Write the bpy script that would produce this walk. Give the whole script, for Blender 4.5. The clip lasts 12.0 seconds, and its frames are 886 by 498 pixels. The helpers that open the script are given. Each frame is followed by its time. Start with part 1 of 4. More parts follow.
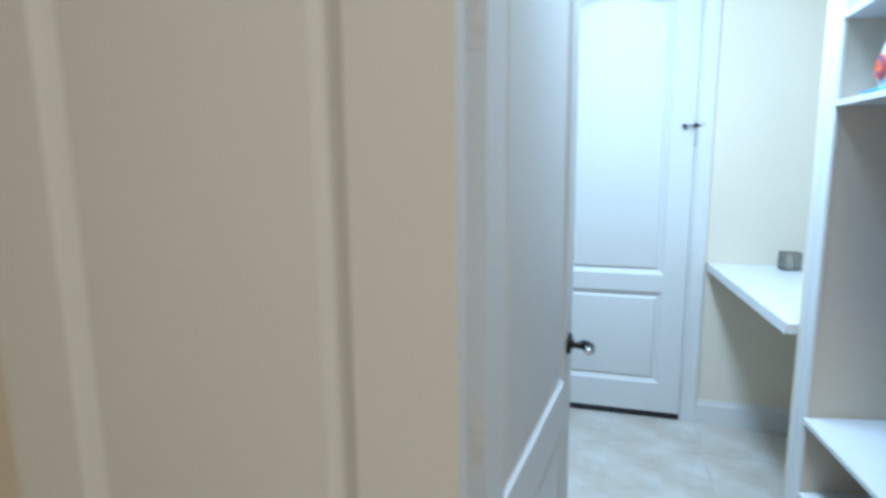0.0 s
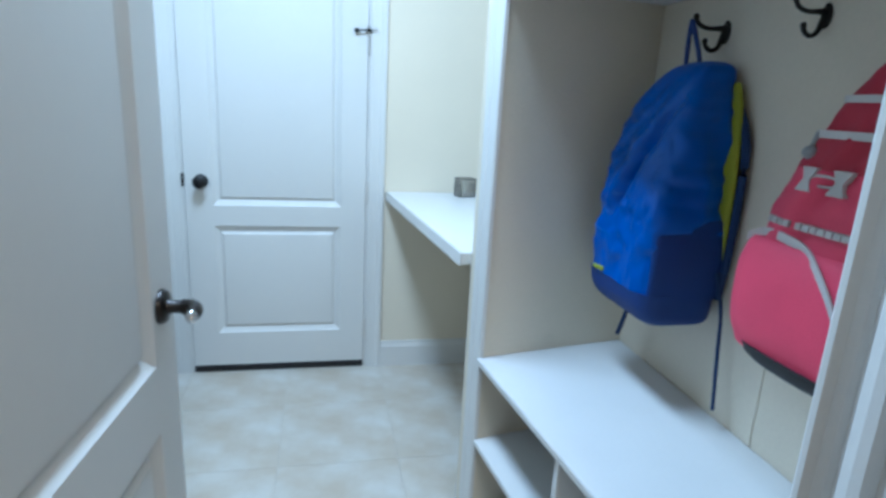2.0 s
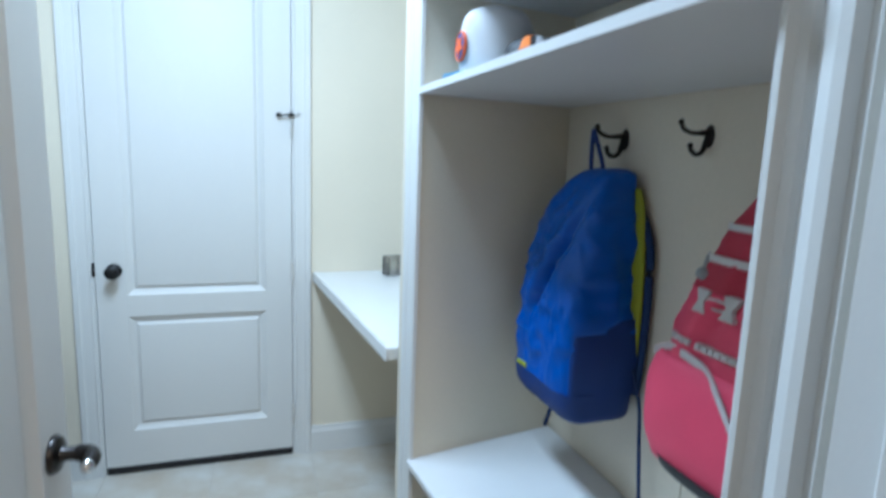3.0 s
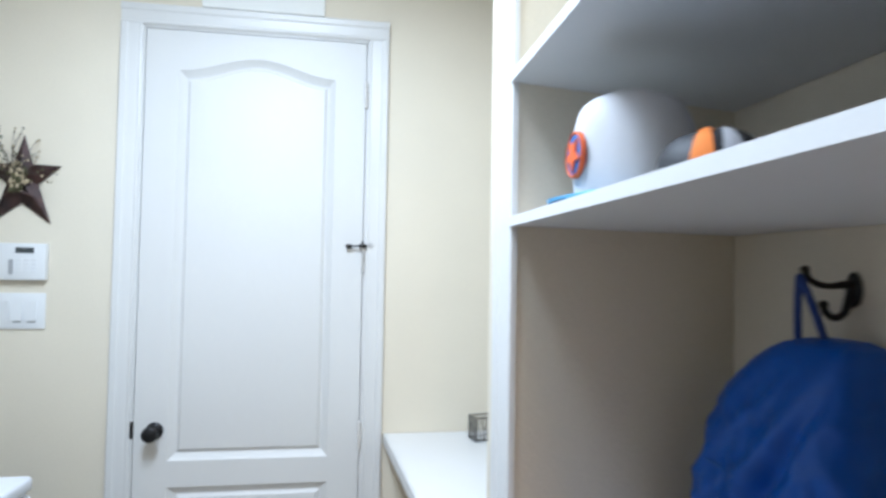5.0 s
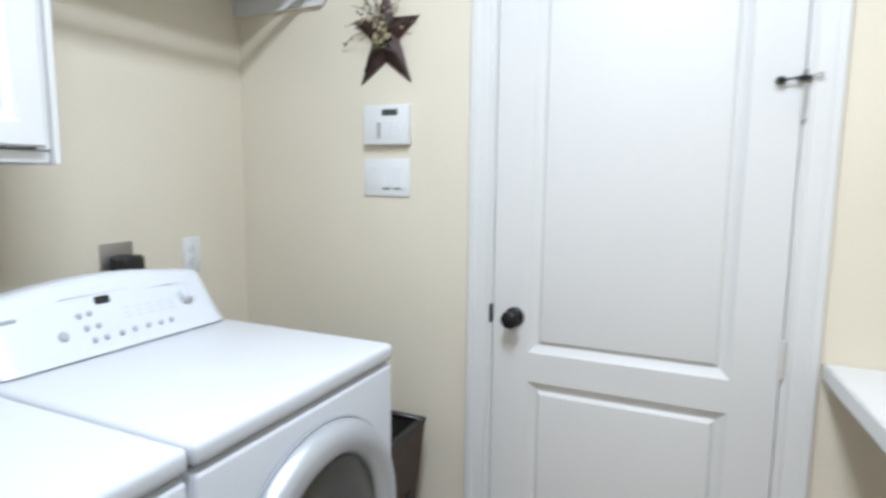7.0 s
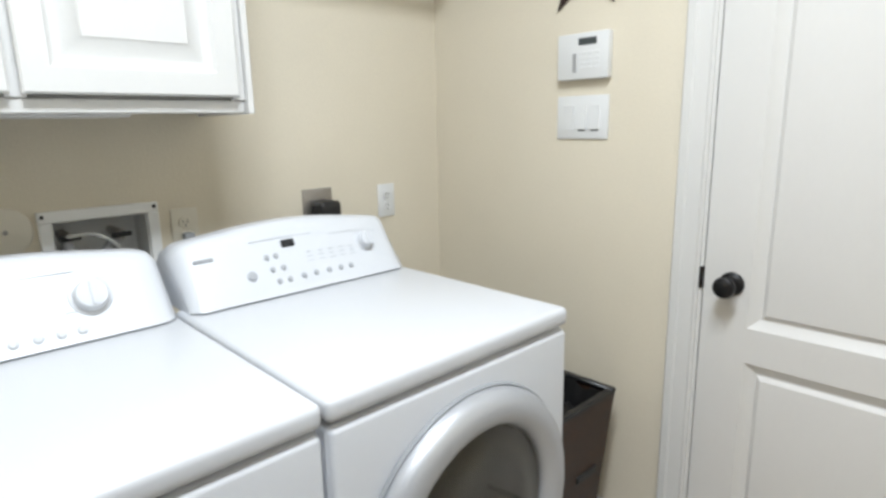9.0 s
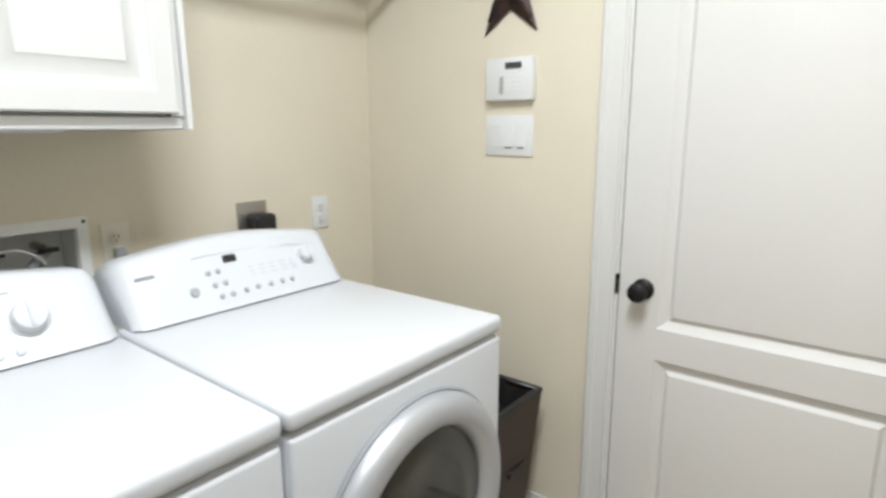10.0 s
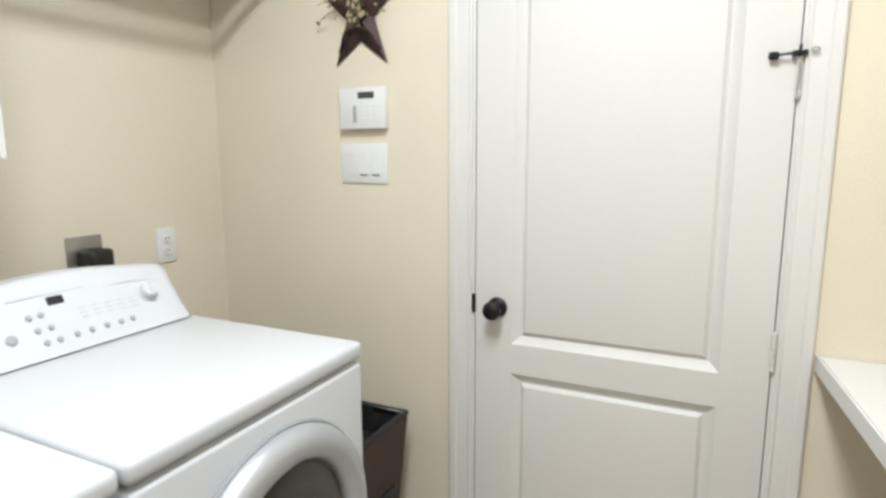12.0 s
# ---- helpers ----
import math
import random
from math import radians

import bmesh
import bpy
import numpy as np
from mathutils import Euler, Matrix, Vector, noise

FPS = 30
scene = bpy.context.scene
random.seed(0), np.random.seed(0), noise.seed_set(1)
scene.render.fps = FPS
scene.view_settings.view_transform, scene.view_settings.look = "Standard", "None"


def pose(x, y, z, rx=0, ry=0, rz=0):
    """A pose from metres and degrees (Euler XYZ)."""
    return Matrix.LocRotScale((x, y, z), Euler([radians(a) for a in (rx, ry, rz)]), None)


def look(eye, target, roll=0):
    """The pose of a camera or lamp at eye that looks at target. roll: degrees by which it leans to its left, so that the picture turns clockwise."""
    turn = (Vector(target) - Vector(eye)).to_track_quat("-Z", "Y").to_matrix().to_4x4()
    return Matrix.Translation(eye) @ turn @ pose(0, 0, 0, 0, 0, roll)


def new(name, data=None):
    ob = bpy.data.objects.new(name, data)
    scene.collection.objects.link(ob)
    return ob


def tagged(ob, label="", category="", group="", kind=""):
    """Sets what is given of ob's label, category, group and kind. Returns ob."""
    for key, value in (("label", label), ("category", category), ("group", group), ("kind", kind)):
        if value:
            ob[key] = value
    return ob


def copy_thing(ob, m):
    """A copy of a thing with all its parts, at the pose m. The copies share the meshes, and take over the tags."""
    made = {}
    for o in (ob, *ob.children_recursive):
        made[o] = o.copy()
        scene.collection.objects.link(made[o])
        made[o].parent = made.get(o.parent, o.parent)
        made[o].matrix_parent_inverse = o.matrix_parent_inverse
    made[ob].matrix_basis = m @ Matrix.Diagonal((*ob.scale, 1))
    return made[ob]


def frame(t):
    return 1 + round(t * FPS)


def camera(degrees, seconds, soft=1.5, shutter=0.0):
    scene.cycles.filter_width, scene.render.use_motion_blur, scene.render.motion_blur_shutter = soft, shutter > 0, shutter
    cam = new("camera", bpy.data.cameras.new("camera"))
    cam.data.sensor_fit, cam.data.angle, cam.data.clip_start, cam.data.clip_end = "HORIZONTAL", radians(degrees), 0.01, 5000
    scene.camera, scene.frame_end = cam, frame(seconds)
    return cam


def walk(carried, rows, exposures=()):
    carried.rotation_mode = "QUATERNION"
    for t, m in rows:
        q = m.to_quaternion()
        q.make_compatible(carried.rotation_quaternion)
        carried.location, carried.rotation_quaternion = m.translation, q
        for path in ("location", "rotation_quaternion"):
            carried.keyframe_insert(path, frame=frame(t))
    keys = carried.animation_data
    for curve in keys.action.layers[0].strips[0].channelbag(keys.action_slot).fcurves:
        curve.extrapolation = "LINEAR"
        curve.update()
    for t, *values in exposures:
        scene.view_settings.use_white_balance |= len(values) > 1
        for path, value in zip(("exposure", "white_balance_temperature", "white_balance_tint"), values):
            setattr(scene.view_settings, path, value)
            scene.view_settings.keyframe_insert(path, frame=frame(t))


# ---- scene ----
cam = camera(75.0, 12.0, soft=3.0, shutter=0.5)
PATH = [
    (0, (0.44, -0.316, 1.5), (-0.135, 1.572, 1.174), -0.6),
    (0.5, (0.568, -0.19, 1.475), (0.183, 1.735, 1.09), -1.5),
    (1, (0.642, -0.097, 1.46), (0.472, 1.845, 1.012), -1.4),
    (1.5, (0.615, 0.09, 1.415), (0.765, 2.021, 0.915), 0.9),
    (2, (0.607, 0.244, 1.348), (1.016, 2.137, 0.85), 3.1),
    (2.5, (0.6, 0.269, 1.363), (1.152, 2.142, 0.938), 3.3),
    (3, (0.646, 0.264, 1.478), (1.266, 2.138, 1.158), 2.1),
    (3.2, (0.661, 0.272, 1.509), (1.291, 2.151, 1.237), 1.7),
    (4.8, (0.782, 0.651, 1.55), (1.139, 2.617, 1.638), 1.4),
    (5, (0.78, 0.739, 1.554), (1.082, 2.715, 1.618), 1.0),
    (5.5, (0.729, 0.868, 1.485), (0.852, 2.864, 1.542), 1.3),
    (6, (0.674, 1.017, 1.42), (0.528, 3.011, 1.416), 1.8),
    (6.5, (0.665, 1.176, 1.404), (0.146, 3.102, 1.259), 0.9),
    (7, (0.616, 1.272, 1.378), (-0.216, 3.074, 1.13), 0.6),
    (7.5, (0.585, 1.372, 1.361), (-0.542, 2.99, 1.023), -0.1),
    (7.7, (0.605, 1.412, 1.373), (-0.651, 2.919, 0.986), -0.8),
    (9.3, (0.613, 1.457, 1.361), (-0.81, 2.798, 0.94), -1.2),
    (9.5, (0.621, 1.429, 1.379), (-0.75, 2.82, 0.952), -0.9),
    (10, (0.628, 1.376, 1.399), (-0.596, 2.904, 0.989), -0.2),
    (10.5, (0.623, 1.362, 1.395), (-0.453, 3.007, 1.023), -0.1),
    (11, (0.607, 1.344, 1.386), (-0.323, 3.083, 1.052), 0.1),
    (11.5, (0.632, 1.356, 1.396), (-0.235, 3.129, 1.07), -0.0),
    (12, (0.659, 1.375, 1.402), (-0.188, 3.158, 1.079), -0.2),
]
# the clip's own camera drifts from a cold to a neutral white balance
LOOKS = [(0, 0.14, 4370, 0), (0.5, 0.0, 4300, 0), (1.0, -0.06, 4320, 0), (1.5, 0.0, 4350, 0), (3.2, -0.06, 4720, 3), (5, 0.02, 5180, 10), (6.5, 0.06, 5430, 12), (7.7, 0.08, 5650, 11), (9.5, 0.10, 6000, 11), (12, 0.10, 6150, 11)]
walk(cam, [(t, look(eye, target, roll)) for t, eye, target, roll in PATH], LOOKS)

# ---- world and lights ----
world = bpy.data.worlds.new("world")
scene.world = world
world.use_nodes = True
world.node_tree.nodes["Background"].inputs["Color"].default_value = (0.5, 0.55, 0.6, 1)
world.node_tree.nodes["Background"].inputs["Strength"].default_value = 0.05

CEIL = 2.86


def lamp(name, place, target, shape, size, size_y, watts, colour):
    data = bpy.data.lights.new(name, "AREA")
    data.shape, data.size, data.size_y, data.energy, data.color = shape, size, size_y, watts, colour
    ob = new(name, data)
    ob.matrix_world = look(place, target)
    return ob


# a flat fixture in the laundry room and a warm lamp in the hall
lamp("laundry_light", (0.43, 1.62, CEIL - 0.10), (0.43, 1.621, 0), "RECTANGLE", 0.32, 0.9, 51, (0.97, 1.0, 0.99))
lamp("hall_light", (0.85, -1.25, CEIL - 0.08), (0.85, -1.249, 0), "DISK", 0.30, 0.30, 31, (1.0, 0.70, 0.43))


# ---- materials ----
def material(name, colour, rough=0.5, metal=0.0, vary=0.05, scale=6.0, bump=0.02, fine=180.0, coat=0.0, tone=None, stretch=(1, 1, 1)):
    """Two scales of variation: broad tone and fine grain with relief."""
    m = bpy.data.materials.new(name)
    m.use_nodes = True
    n, l = m.node_tree.nodes, m.node_tree.links
    b = n["Principled BSDF"]
    b.inputs["Roughness"].default_value, b.inputs["Metallic"].default_value = rough, metal
    b.inputs["Coat Weight"].default_value = coat
    tc = n.new("ShaderNodeTexCoord")
    mp = n.new("ShaderNodeMapping")
    mp.inputs["Scale"].default_value = stretch
    l.new(tc.outputs["Object"], mp.inputs["Vector"])
    big, small = n.new("ShaderNodeTexNoise"), n.new("ShaderNodeTexNoise")
    big.inputs["Scale"].default_value, big.inputs["Detail"].default_value = scale, 5
    small.inputs["Scale"].default_value, small.inputs["Detail"].default_value = fine, 3
    l.new(mp.outputs["Vector"], big.inputs["Vector"])
    l.new(mp.outputs["Vector"], small.inputs["Vector"])
    ramp = n.new("ShaderNodeValToRGB")
    lo = tone or tuple(c * (1 - 2 * vary) for c in colour)
    ramp.color_ramp.elements[0].position, ramp.color_ramp.elements[1].position = 0.3, 0.7
    ramp.color_ramp.elements[0].color, ramp.color_ramp.elements[1].color = (*lo, 1), (*colour, 1)
    l.new(big.outputs["Fac"], ramp.inputs["Fac"])
    mix = n.new("ShaderNodeMix")
    mix.data_type, mix.blend_type = "RGBA", "MULTIPLY"
    mix.inputs["Factor"].default_value = min(1.0, vary * 3)
    l.new(ramp.outputs["Color"], mix.inputs["A"])
    l.new(small.outputs["Fac"], mix.inputs["B"])
    mr = n.new("ShaderNodeMapRange")
    mr.inputs["To Min"].default_value, mr.inputs["To Max"].default_value = max(0.0, rough - 0.06), min(1.0, rough + 0.06)
    l.new(big.outputs["Fac"], mr.inputs["Value"])
    l.new(mr.outputs["Result"], b.inputs["Roughness"])
    l.new(mix.outputs["Result"], b.inputs["Base Color"])
    if bump:
        bp = n.new("ShaderNodeBump")
        bp.inputs["Strength"].default_value, bp.inputs["Distance"].default_value = min(1.0, bump * 8), 0.002
        l.new(small.outputs["Fac"], bp.inputs["Height"])
        l.new(bp.outputs["Normal"], b.inputs["Normal"])
    return m


WALL = material("beige_wall_paint", (0.755, 0.69, 0.555), 0.75, vary=0.03, scale=2.0, bump=0.05, fine=140)
CEILP = material("ceiling_paint", (0.82, 0.81, 0.78), 0.9, vary=0.02, bump=0.08, fine=90)
TRIM = material("white_trim_paint", (0.68, 0.675, 0.655), 0.38, vary=0.015, scale=3, bump=0.01)
DOORP = material("white_door_paint", (0.66, 0.655, 0.635), 0.5, vary=0.010, scale=3, bump=0.004, stretch=(1, 1, 0.3), fine=120)
SHELF = material("white_shelf_paint", (0.68, 0.68, 0.67), 0.42, vary=0.02, bump=0.015)
LAMIN = material("white_laminate", (0.72, 0.715, 0.70), 0.35, vary=0.01, bump=0.006)
ENAMEL = material("white_enamel", (0.62, 0.63, 0.65), 0.40, vary=0.008, bump=0.0, coat=0.12)
PANELW = material("white_control_plastic", (0.63, 0.645, 0.67), 0.35, vary=0.01, bump=0.006)
GREYP = material("grey_plastic", (0.32, 0.33, 0.34), 0.45, vary=0.04)
BLACK = material("black_plastic", (0.012, 0.012, 0.013), 0.4, vary=0.05)
BRONZE = material("dark_bronze", (0.035, 0.03, 0.028), 0.3, metal=0.7, vary=0.1, scale=20)
IRON = material("black_iron", (0.012, 0.012, 0.013), 0.42, metal=0.4, vary=0.1, scale=30)
CHROME = material("chrome", (0.72, 0.72, 0.72), 0.12, metal=1.0, vary=0.02, bump=0)
SILVER = material("silver_plastic", (0.52, 0.53, 0.55), 0.40, metal=0.55, vary=0.02, bump=0.004)
STEEL = material("brushed_steel", (0.42, 0.40, 0.38), 0.35, metal=0.9, vary=0.06)
HINGE = material("painted_hinge", (0.74, 0.71, 0.66), 0.45, vary=0.06, scale=40)
RUBBER = material("black_rubber", (0.01, 0.01, 0.011), 0.7, vary=0.05)
TILE = material("cream_marble_tile", (0.66, 0.64, 0.59), 0.34, vary=0.05, scale=5.5, bump=0.006, tone=(0.50, 0.43, 0.33))
GROUT = material("tile_grout", (0.63, 0.60, 0.545), 0.9, vary=0.05)
BLUE = material("blue_nylon", (0.004, 0.095, 0.53), 0.38, vary=0.08, scale=9, bump=0.05, fine=420)
BLUED = material("dark_blue_nylon", (0.004, 0.036, 0.22), 0.6, vary=0.1, scale=9, bump=0.05, fine=420)
BLUEL = material("light_blue_piping", (0.015, 0.12, 0.52), 0.5, vary=0.08, scale=9, bump=0.05, fine=420)
BOXW = material("bright_white_plastic", (0.84, 0.84, 0.83), 0.4, vary=0.01, bump=0.004)
BUTTON = material("pale_button_plastic", (0.42, 0.435, 0.46), 0.35, vary=0.03)
LIME = material("lime_mesh", (0.40, 0.44, 0.01), 0.7, vary=0.08, bump=0.06, fine=500)
PINK = material("pink_nylon", (0.78, 0.070, 0.16), 0.6, vary=0.06, scale=9, bump=0.05, fine=420)
PINKD = material("red_pink_nylon", (0.48, 0.02, 0.06), 0.6, vary=0.08, scale=9, bump=0.05, fine=420)
PALE = material("pale_grey_webbing", (0.62, 0.60, 0.60), 0.6, vary=0.05, bump=0.05)
NAVY = material("navy_webbing", (0.004, 0.03, 0.13), 0.7, vary=0.08, bump=0.05)
BLACKN = material("black_nylon", (0.012, 0.012, 0.014), 0.65, vary=0.1, bump=0.05)
CAPW = material("white_cap_cotton", (0.62, 0.62, 0.63), 0.8, vary=0.04, scale=12, bump=0.06, fine=500)
CAPB = material("light_blue_cotton", (0.16, 0.45, 0.75), 0.8, vary=0.06, bump=0.06, fine=500)
ORANGE = material("orange_cotton", (0.80, 0.22, 0.02), 0.8, vary=0.06, bump=0.06, fine=500)
EMBR = material("orange_embroidery", (0.85, 0.14, 0.02), 0.7, vary=0.08, bump=0.08, fine=600)
EMBB = material("blue_embroidery", (0.02, 0.14, 0.42), 0.7, vary=0.08, bump=0.08, fine=600)
RUST = material("rusty_tin", (0.10, 0.045, 0.035), 0.55, metal=0.35, vary=0.25, scale=25, tone=(0.03, 0.018, 0.016))
TWIG = material("dry_twig", (0.09, 0.065, 0.05), 0.8, vary=0.2, scale=40)
BERRY = material("cream_berry", (0.55, 0.45, 0.28), 0.6, vary=0.15, scale=60)
GREENB = material("olive_leaf", (0.12, 0.11, 0.04), 0.7, vary=0.2, scale=60)
BROWNW = material("dark_brown_wicker", (0.075, 0.035, 0.018), 0.5, vary=0.25, scale=14, bump=0.06, fine=90, stretch=(1, 1, 3))
BINL = material("black_bin_lining", (0.008, 0.008, 0.009), 0.35, vary=0.2, scale=18, bump=0.05, fine=30)
WIRE = material("dark_wire", (0.035, 0.03, 0.027), 0.4, metal=0.7, vary=0.1)
LCD = material("grey_display", (0.07, 0.08, 0.08), 0.25, vary=0.05)
PLATE = material("white_wall_plate", (0.74, 0.745, 0.74), 0.35, vary=0.01, bump=0.004)
IVORY = material("ivory_wall_plate", (0.72, 0.68, 0.58), 0.4, vary=0.01, bump=0.004)
PALEG = material("pale_grey_plastic", (0.70, 0.70, 0.68), 0.5, vary=0.03)
HOSE = material("grey_hose", (0.30, 0.30, 0.30), 0.5, vary=0.1, scale=30)
PAPER = material("white_print", (0.80, 0.80, 0.76), 0.6, vary=0.02)
GREENP = material("yellow_green_print", (0.55, 0.62, 0.06), 0.6, vary=0.05)
PURPLE = material("blue_grey_book_cover", (0.11, 0.13, 0.28), 0.45, vary=0.1)
YARN = material("yellow_cloth", (0.55, 0.42, 0.16), 0.9, vary=0.15, scale=20, bump=0.08)
WATERT = material("clear_tube", (0.55, 0.55, 0.52), 0.3, vary=0.05)


def glass(name, tint=(0.9, 0.92, 0.92), rough=0.03):
    m = bpy.data.materials.new(name)
    m.use_nodes = True
    b = m.node_tree.nodes["Principled BSDF"]
    b.inputs["Base Color"].default_value = (*tint, 1)
    b.inputs["Roughness"].default_value, b.inputs["Transmission Weight"].default_value, b.inputs["IOR"].default_value = rough, 1.0, 1.45
    return m


GLASS = glass("clear_glass", (1.0, 1.0, 1.0), 0.0)
SMOKE = glass("smoked_door_glass", (0.75, 0.75, 0.73), 0.04)
DRUM = material("dark_drum_steel", (0.26, 0.25, 0.23), 0.4, metal=0.4, vary=0.15, scale=9)


# ---- mesh helpers ----
def box(bm, x0, x1, y0, y1, z0, z1, bevel=0.0, segments=1):
    c = bmesh.ops.create_cube(bm, size=1.0, matrix=Matrix.LocRotScale(((x0 + x1) / 2, (y0 + y1) / 2, (z0 + z1) / 2), None, (abs(x1 - x0), abs(y1 - y0), abs(z1 - z0))))
    if bevel:
        edges = list({e for v in c["verts"] for e in v.link_edges})
        bmesh.ops.bevel(bm, geom=edges, offset=bevel, segments=segments, affect="EDGES", profile=0.5)
    return bm


def solid(*dims, bevel=0.0, segments=1):
    return box(bmesh.new(), *dims, bevel=bevel, segments=segments)


def cyl(bm, a, b, r, r2=None, n=20, caps=True):
    a, b = Vector(a), Vector(b)
    q = (b - a).to_track_quat("Z", "Y").to_matrix().to_4x4()
    bmesh.ops.create_cone(bm, cap_ends=caps, segments=n, radius1=r, radius2=r if r2 is None else r2, depth=(b - a).length, matrix=Matrix.Translation((a + b) / 2) @ q)
    return bm


def ball(bm, c, r, scale=(1, 1, 1), u=16, v=10):
    bmesh.ops.create_uvsphere(bm, u_segments=u, v_segments=v, radius=r, matrix=Matrix.LocRotScale(c, None, scale))
    return bm


def lathe(bm, profile, m, n=32):
    """Turns (radius, height) pairs round the z axis of m."""
    rings = []
    for r, h in profile:
        if r < 1e-6:
            rings.append([bm.verts.new(m @ Vector((0, 0, h)))])
        else:
            rings.append([bm.verts.new(m @ Vector((r * math.cos(2 * math.pi * i / n), r * math.sin(2 * math.pi * i / n), h))) for i in range(n)])
    for p, q in zip(rings, rings[1:]):
        for i in range(n):
            j = (i + 1) % n
            if len(p) == 1 and len(q) > 1:
                bm.faces.new((p[0], q[j], q[i]))
            elif len(q) == 1 and len(p) > 1:
                bm.faces.new((p[i], p[j], q[0]))
            elif len(p) > 1:
                bm.faces.new((p[i], p[j], q[j], q[i]))
    return bm


def tube(bm, pts, r, n=8, closed=False, radii=None):
    """A round cord through the points."""
    pts = [Vector(p) for p in pts]
    rings, up = [], Vector((0, 0, 1))
    for i, p in enumerate(pts):
        d = (pts[min(i + 1, len(pts) - 1)] - pts[max(i - 1, 0)]).normalized()
        side = d.cross(up)
        if side.length < 0.05:
            side = d.cross(Vector((0, 1, 0)))
        side.normalize()
        up2 = side.cross(d).normalized()
        rr = radii[i] if radii else r
        rings.append([bm.verts.new(p + rr * (math.cos(2 * math.pi * k / n) * side + math.sin(2 * math.pi * k / n) * up2)) for k in range(n)])
    for a, b in zip(rings, rings[1:]):
        for k in range(n):
            bm.faces.new((a[k], a[(k + 1) % n], b[(k + 1) % n], b[k]))
    bm.faces.new(rings[0][::-1])
    bm.faces.new(rings[-1])
    return bm


def curve(pts, n=6):
    """Smooth points through the given ones."""
    pts = [Vector(p) for p in pts]
    ext = [2 * pts[0] - pts[1], *pts, 2 * pts[-1] - pts[-2]]
    out = []
    for i in range(1, len(ext) - 2):
        a, b, c, d = ext[i - 1:i + 3]
        for k in range(n):
            t = k / n
            out.append(0.5 * (2 * b + (c - a) * t + (2 * a - 5 * b + 4 * c - d) * t * t + (3 * b - a - 3 * c + d) * t ** 3))
    return out + [pts[-1]]


def prism(bm, poly, axis, lo, hi):
    """A polygon in the plane across axis, drawn from lo to hi."""
    def at(p, w):
        return {"x": (w, p[0], p[1]), "y": (p[0], w, p[1]), "z": (p[0], p[1], w)}[axis]
    a = [bm.verts.new(at(p, lo)) for p in poly]
    b = [bm.verts.new(at(p, hi)) for p in poly]
    n = len(poly)
    bm.faces.new(a)
    bm.faces.new(b[::-1])
    for i in range(n):
        bm.faces.new((a[i], a[(i + 1) % n], b[(i + 1) % n], b[i]))
    bmesh.ops.recalc_face_normals(bm, faces=bm.faces[:])
    return bm


def finish(bm, mesh_name, mat, smooth):
    me = bpy.data.meshes.new(mesh_name)
    bm.normal_update()
    bm.to_mesh(me)
    bm.free()
    me.materials.append(mat)
    if smooth:
        me.shade_smooth()
        me.set_sharp_from_angle(angle=radians(smooth if smooth > 1 else 40))
    return me


def part(name, bm, mat, parent, label="", smooth=40):
    ob = new(name, finish(bm, name, mat, smooth))
    ob.parent = parent
    if label:
        ob["label"] = label
    return ob


def thing(name, label, category, group="", at=(0, 0, 0), kind=""):
    """An empty at the base of a thing; its parts are drawn in its own axes."""
    ob = new(name)
    ob.location = at
    ob.empty_display_size = 0.05
    return tagged(ob, label, category, group, kind)


def single(name, bm, mat, label, category, group="", kind="", smooth=40):
    return tagged(new(name, finish(bm, name, mat, smooth)), label, category, group, kind)


def structure(name, bm, mat, label, category, smooth=0):
    return single(name, bm, mat, label, category, kind="structure", smooth=smooth)


# ---- the shell of the two spaces ----
XL, XR, YF = -1.042, 1.388, 3.0          # laundry: left wall, right wall, far wall
XN = 1.511                               # back of the coat niche
Y0, Y1 = 0.433, 0.550                    # wall with the laundry doorway: hall side, room side
OPX0, OPX1, OPZ = 0.168, 1.046, 2.44     # laundry doorway
NX = 1.076                               # near end of the coat niche
DW, DH = 0.81, 2.425                    # garage door
HX0, HX1, HY0 = -1.6, 2.0, -2.2          # hall

# partition between the coat niche and the desk, its near face slightly askew
PX, PY0, PYB, PY1 = 1.047, 1.675, 1.766, 1.863

bm = bmesh.new()
box(bm, XL - 0.12, -0.02, YF, YF + 0.12, 0, CEIL)
box(bm, DW + 0.02, XN + 0.12, YF, YF + 0.12, 0, CEIL)
box(bm, -0.02, DW + 0.02, YF, YF + 0.12, DH + 0.02, CEIL)
structure("wall_far", bm, WALL, "beige painted wall around the white garage door", "wall")
WBY, WBZ, WBW, WBH = 1.824, 1.072, 0.108, 0.077      # recess for the washer's supply box
bm = bmesh.new()
box(bm, XL - 0.12, XL, Y1, WBY - WBW, 0, CEIL)
box(bm, XL - 0.12, XL, WBY + WBW, YF, 0, CEIL)
box(bm, XL - 0.12, XL, WBY - WBW, WBY + WBW, 0, WBZ - WBH)
box(bm, XL - 0.12, XL, WBY - WBW, WBY + WBW, WBZ + WBH, CEIL)
structure("wall_left", bm, WALL, "beige painted wall behind the washer and dryer", "wall")
structure("wall_right", solid(XR, XN + 0.12, PY1, YF, 0, CEIL), WALL, "beige painted wall beside the desk", "wall")
structure("wall_niche", solid(XN, XN + 0.12, Y1, PY1, 0, CEIL), WALL, "beige painted back wall of the coat niche", "wall")
bm = bmesh.new()
box(bm, HX0, OPX0 - 0.02, Y0, Y1, 0, CEIL)
box(bm, OPX1 + 0.02, HX1, Y0, Y1, 0, CEIL)
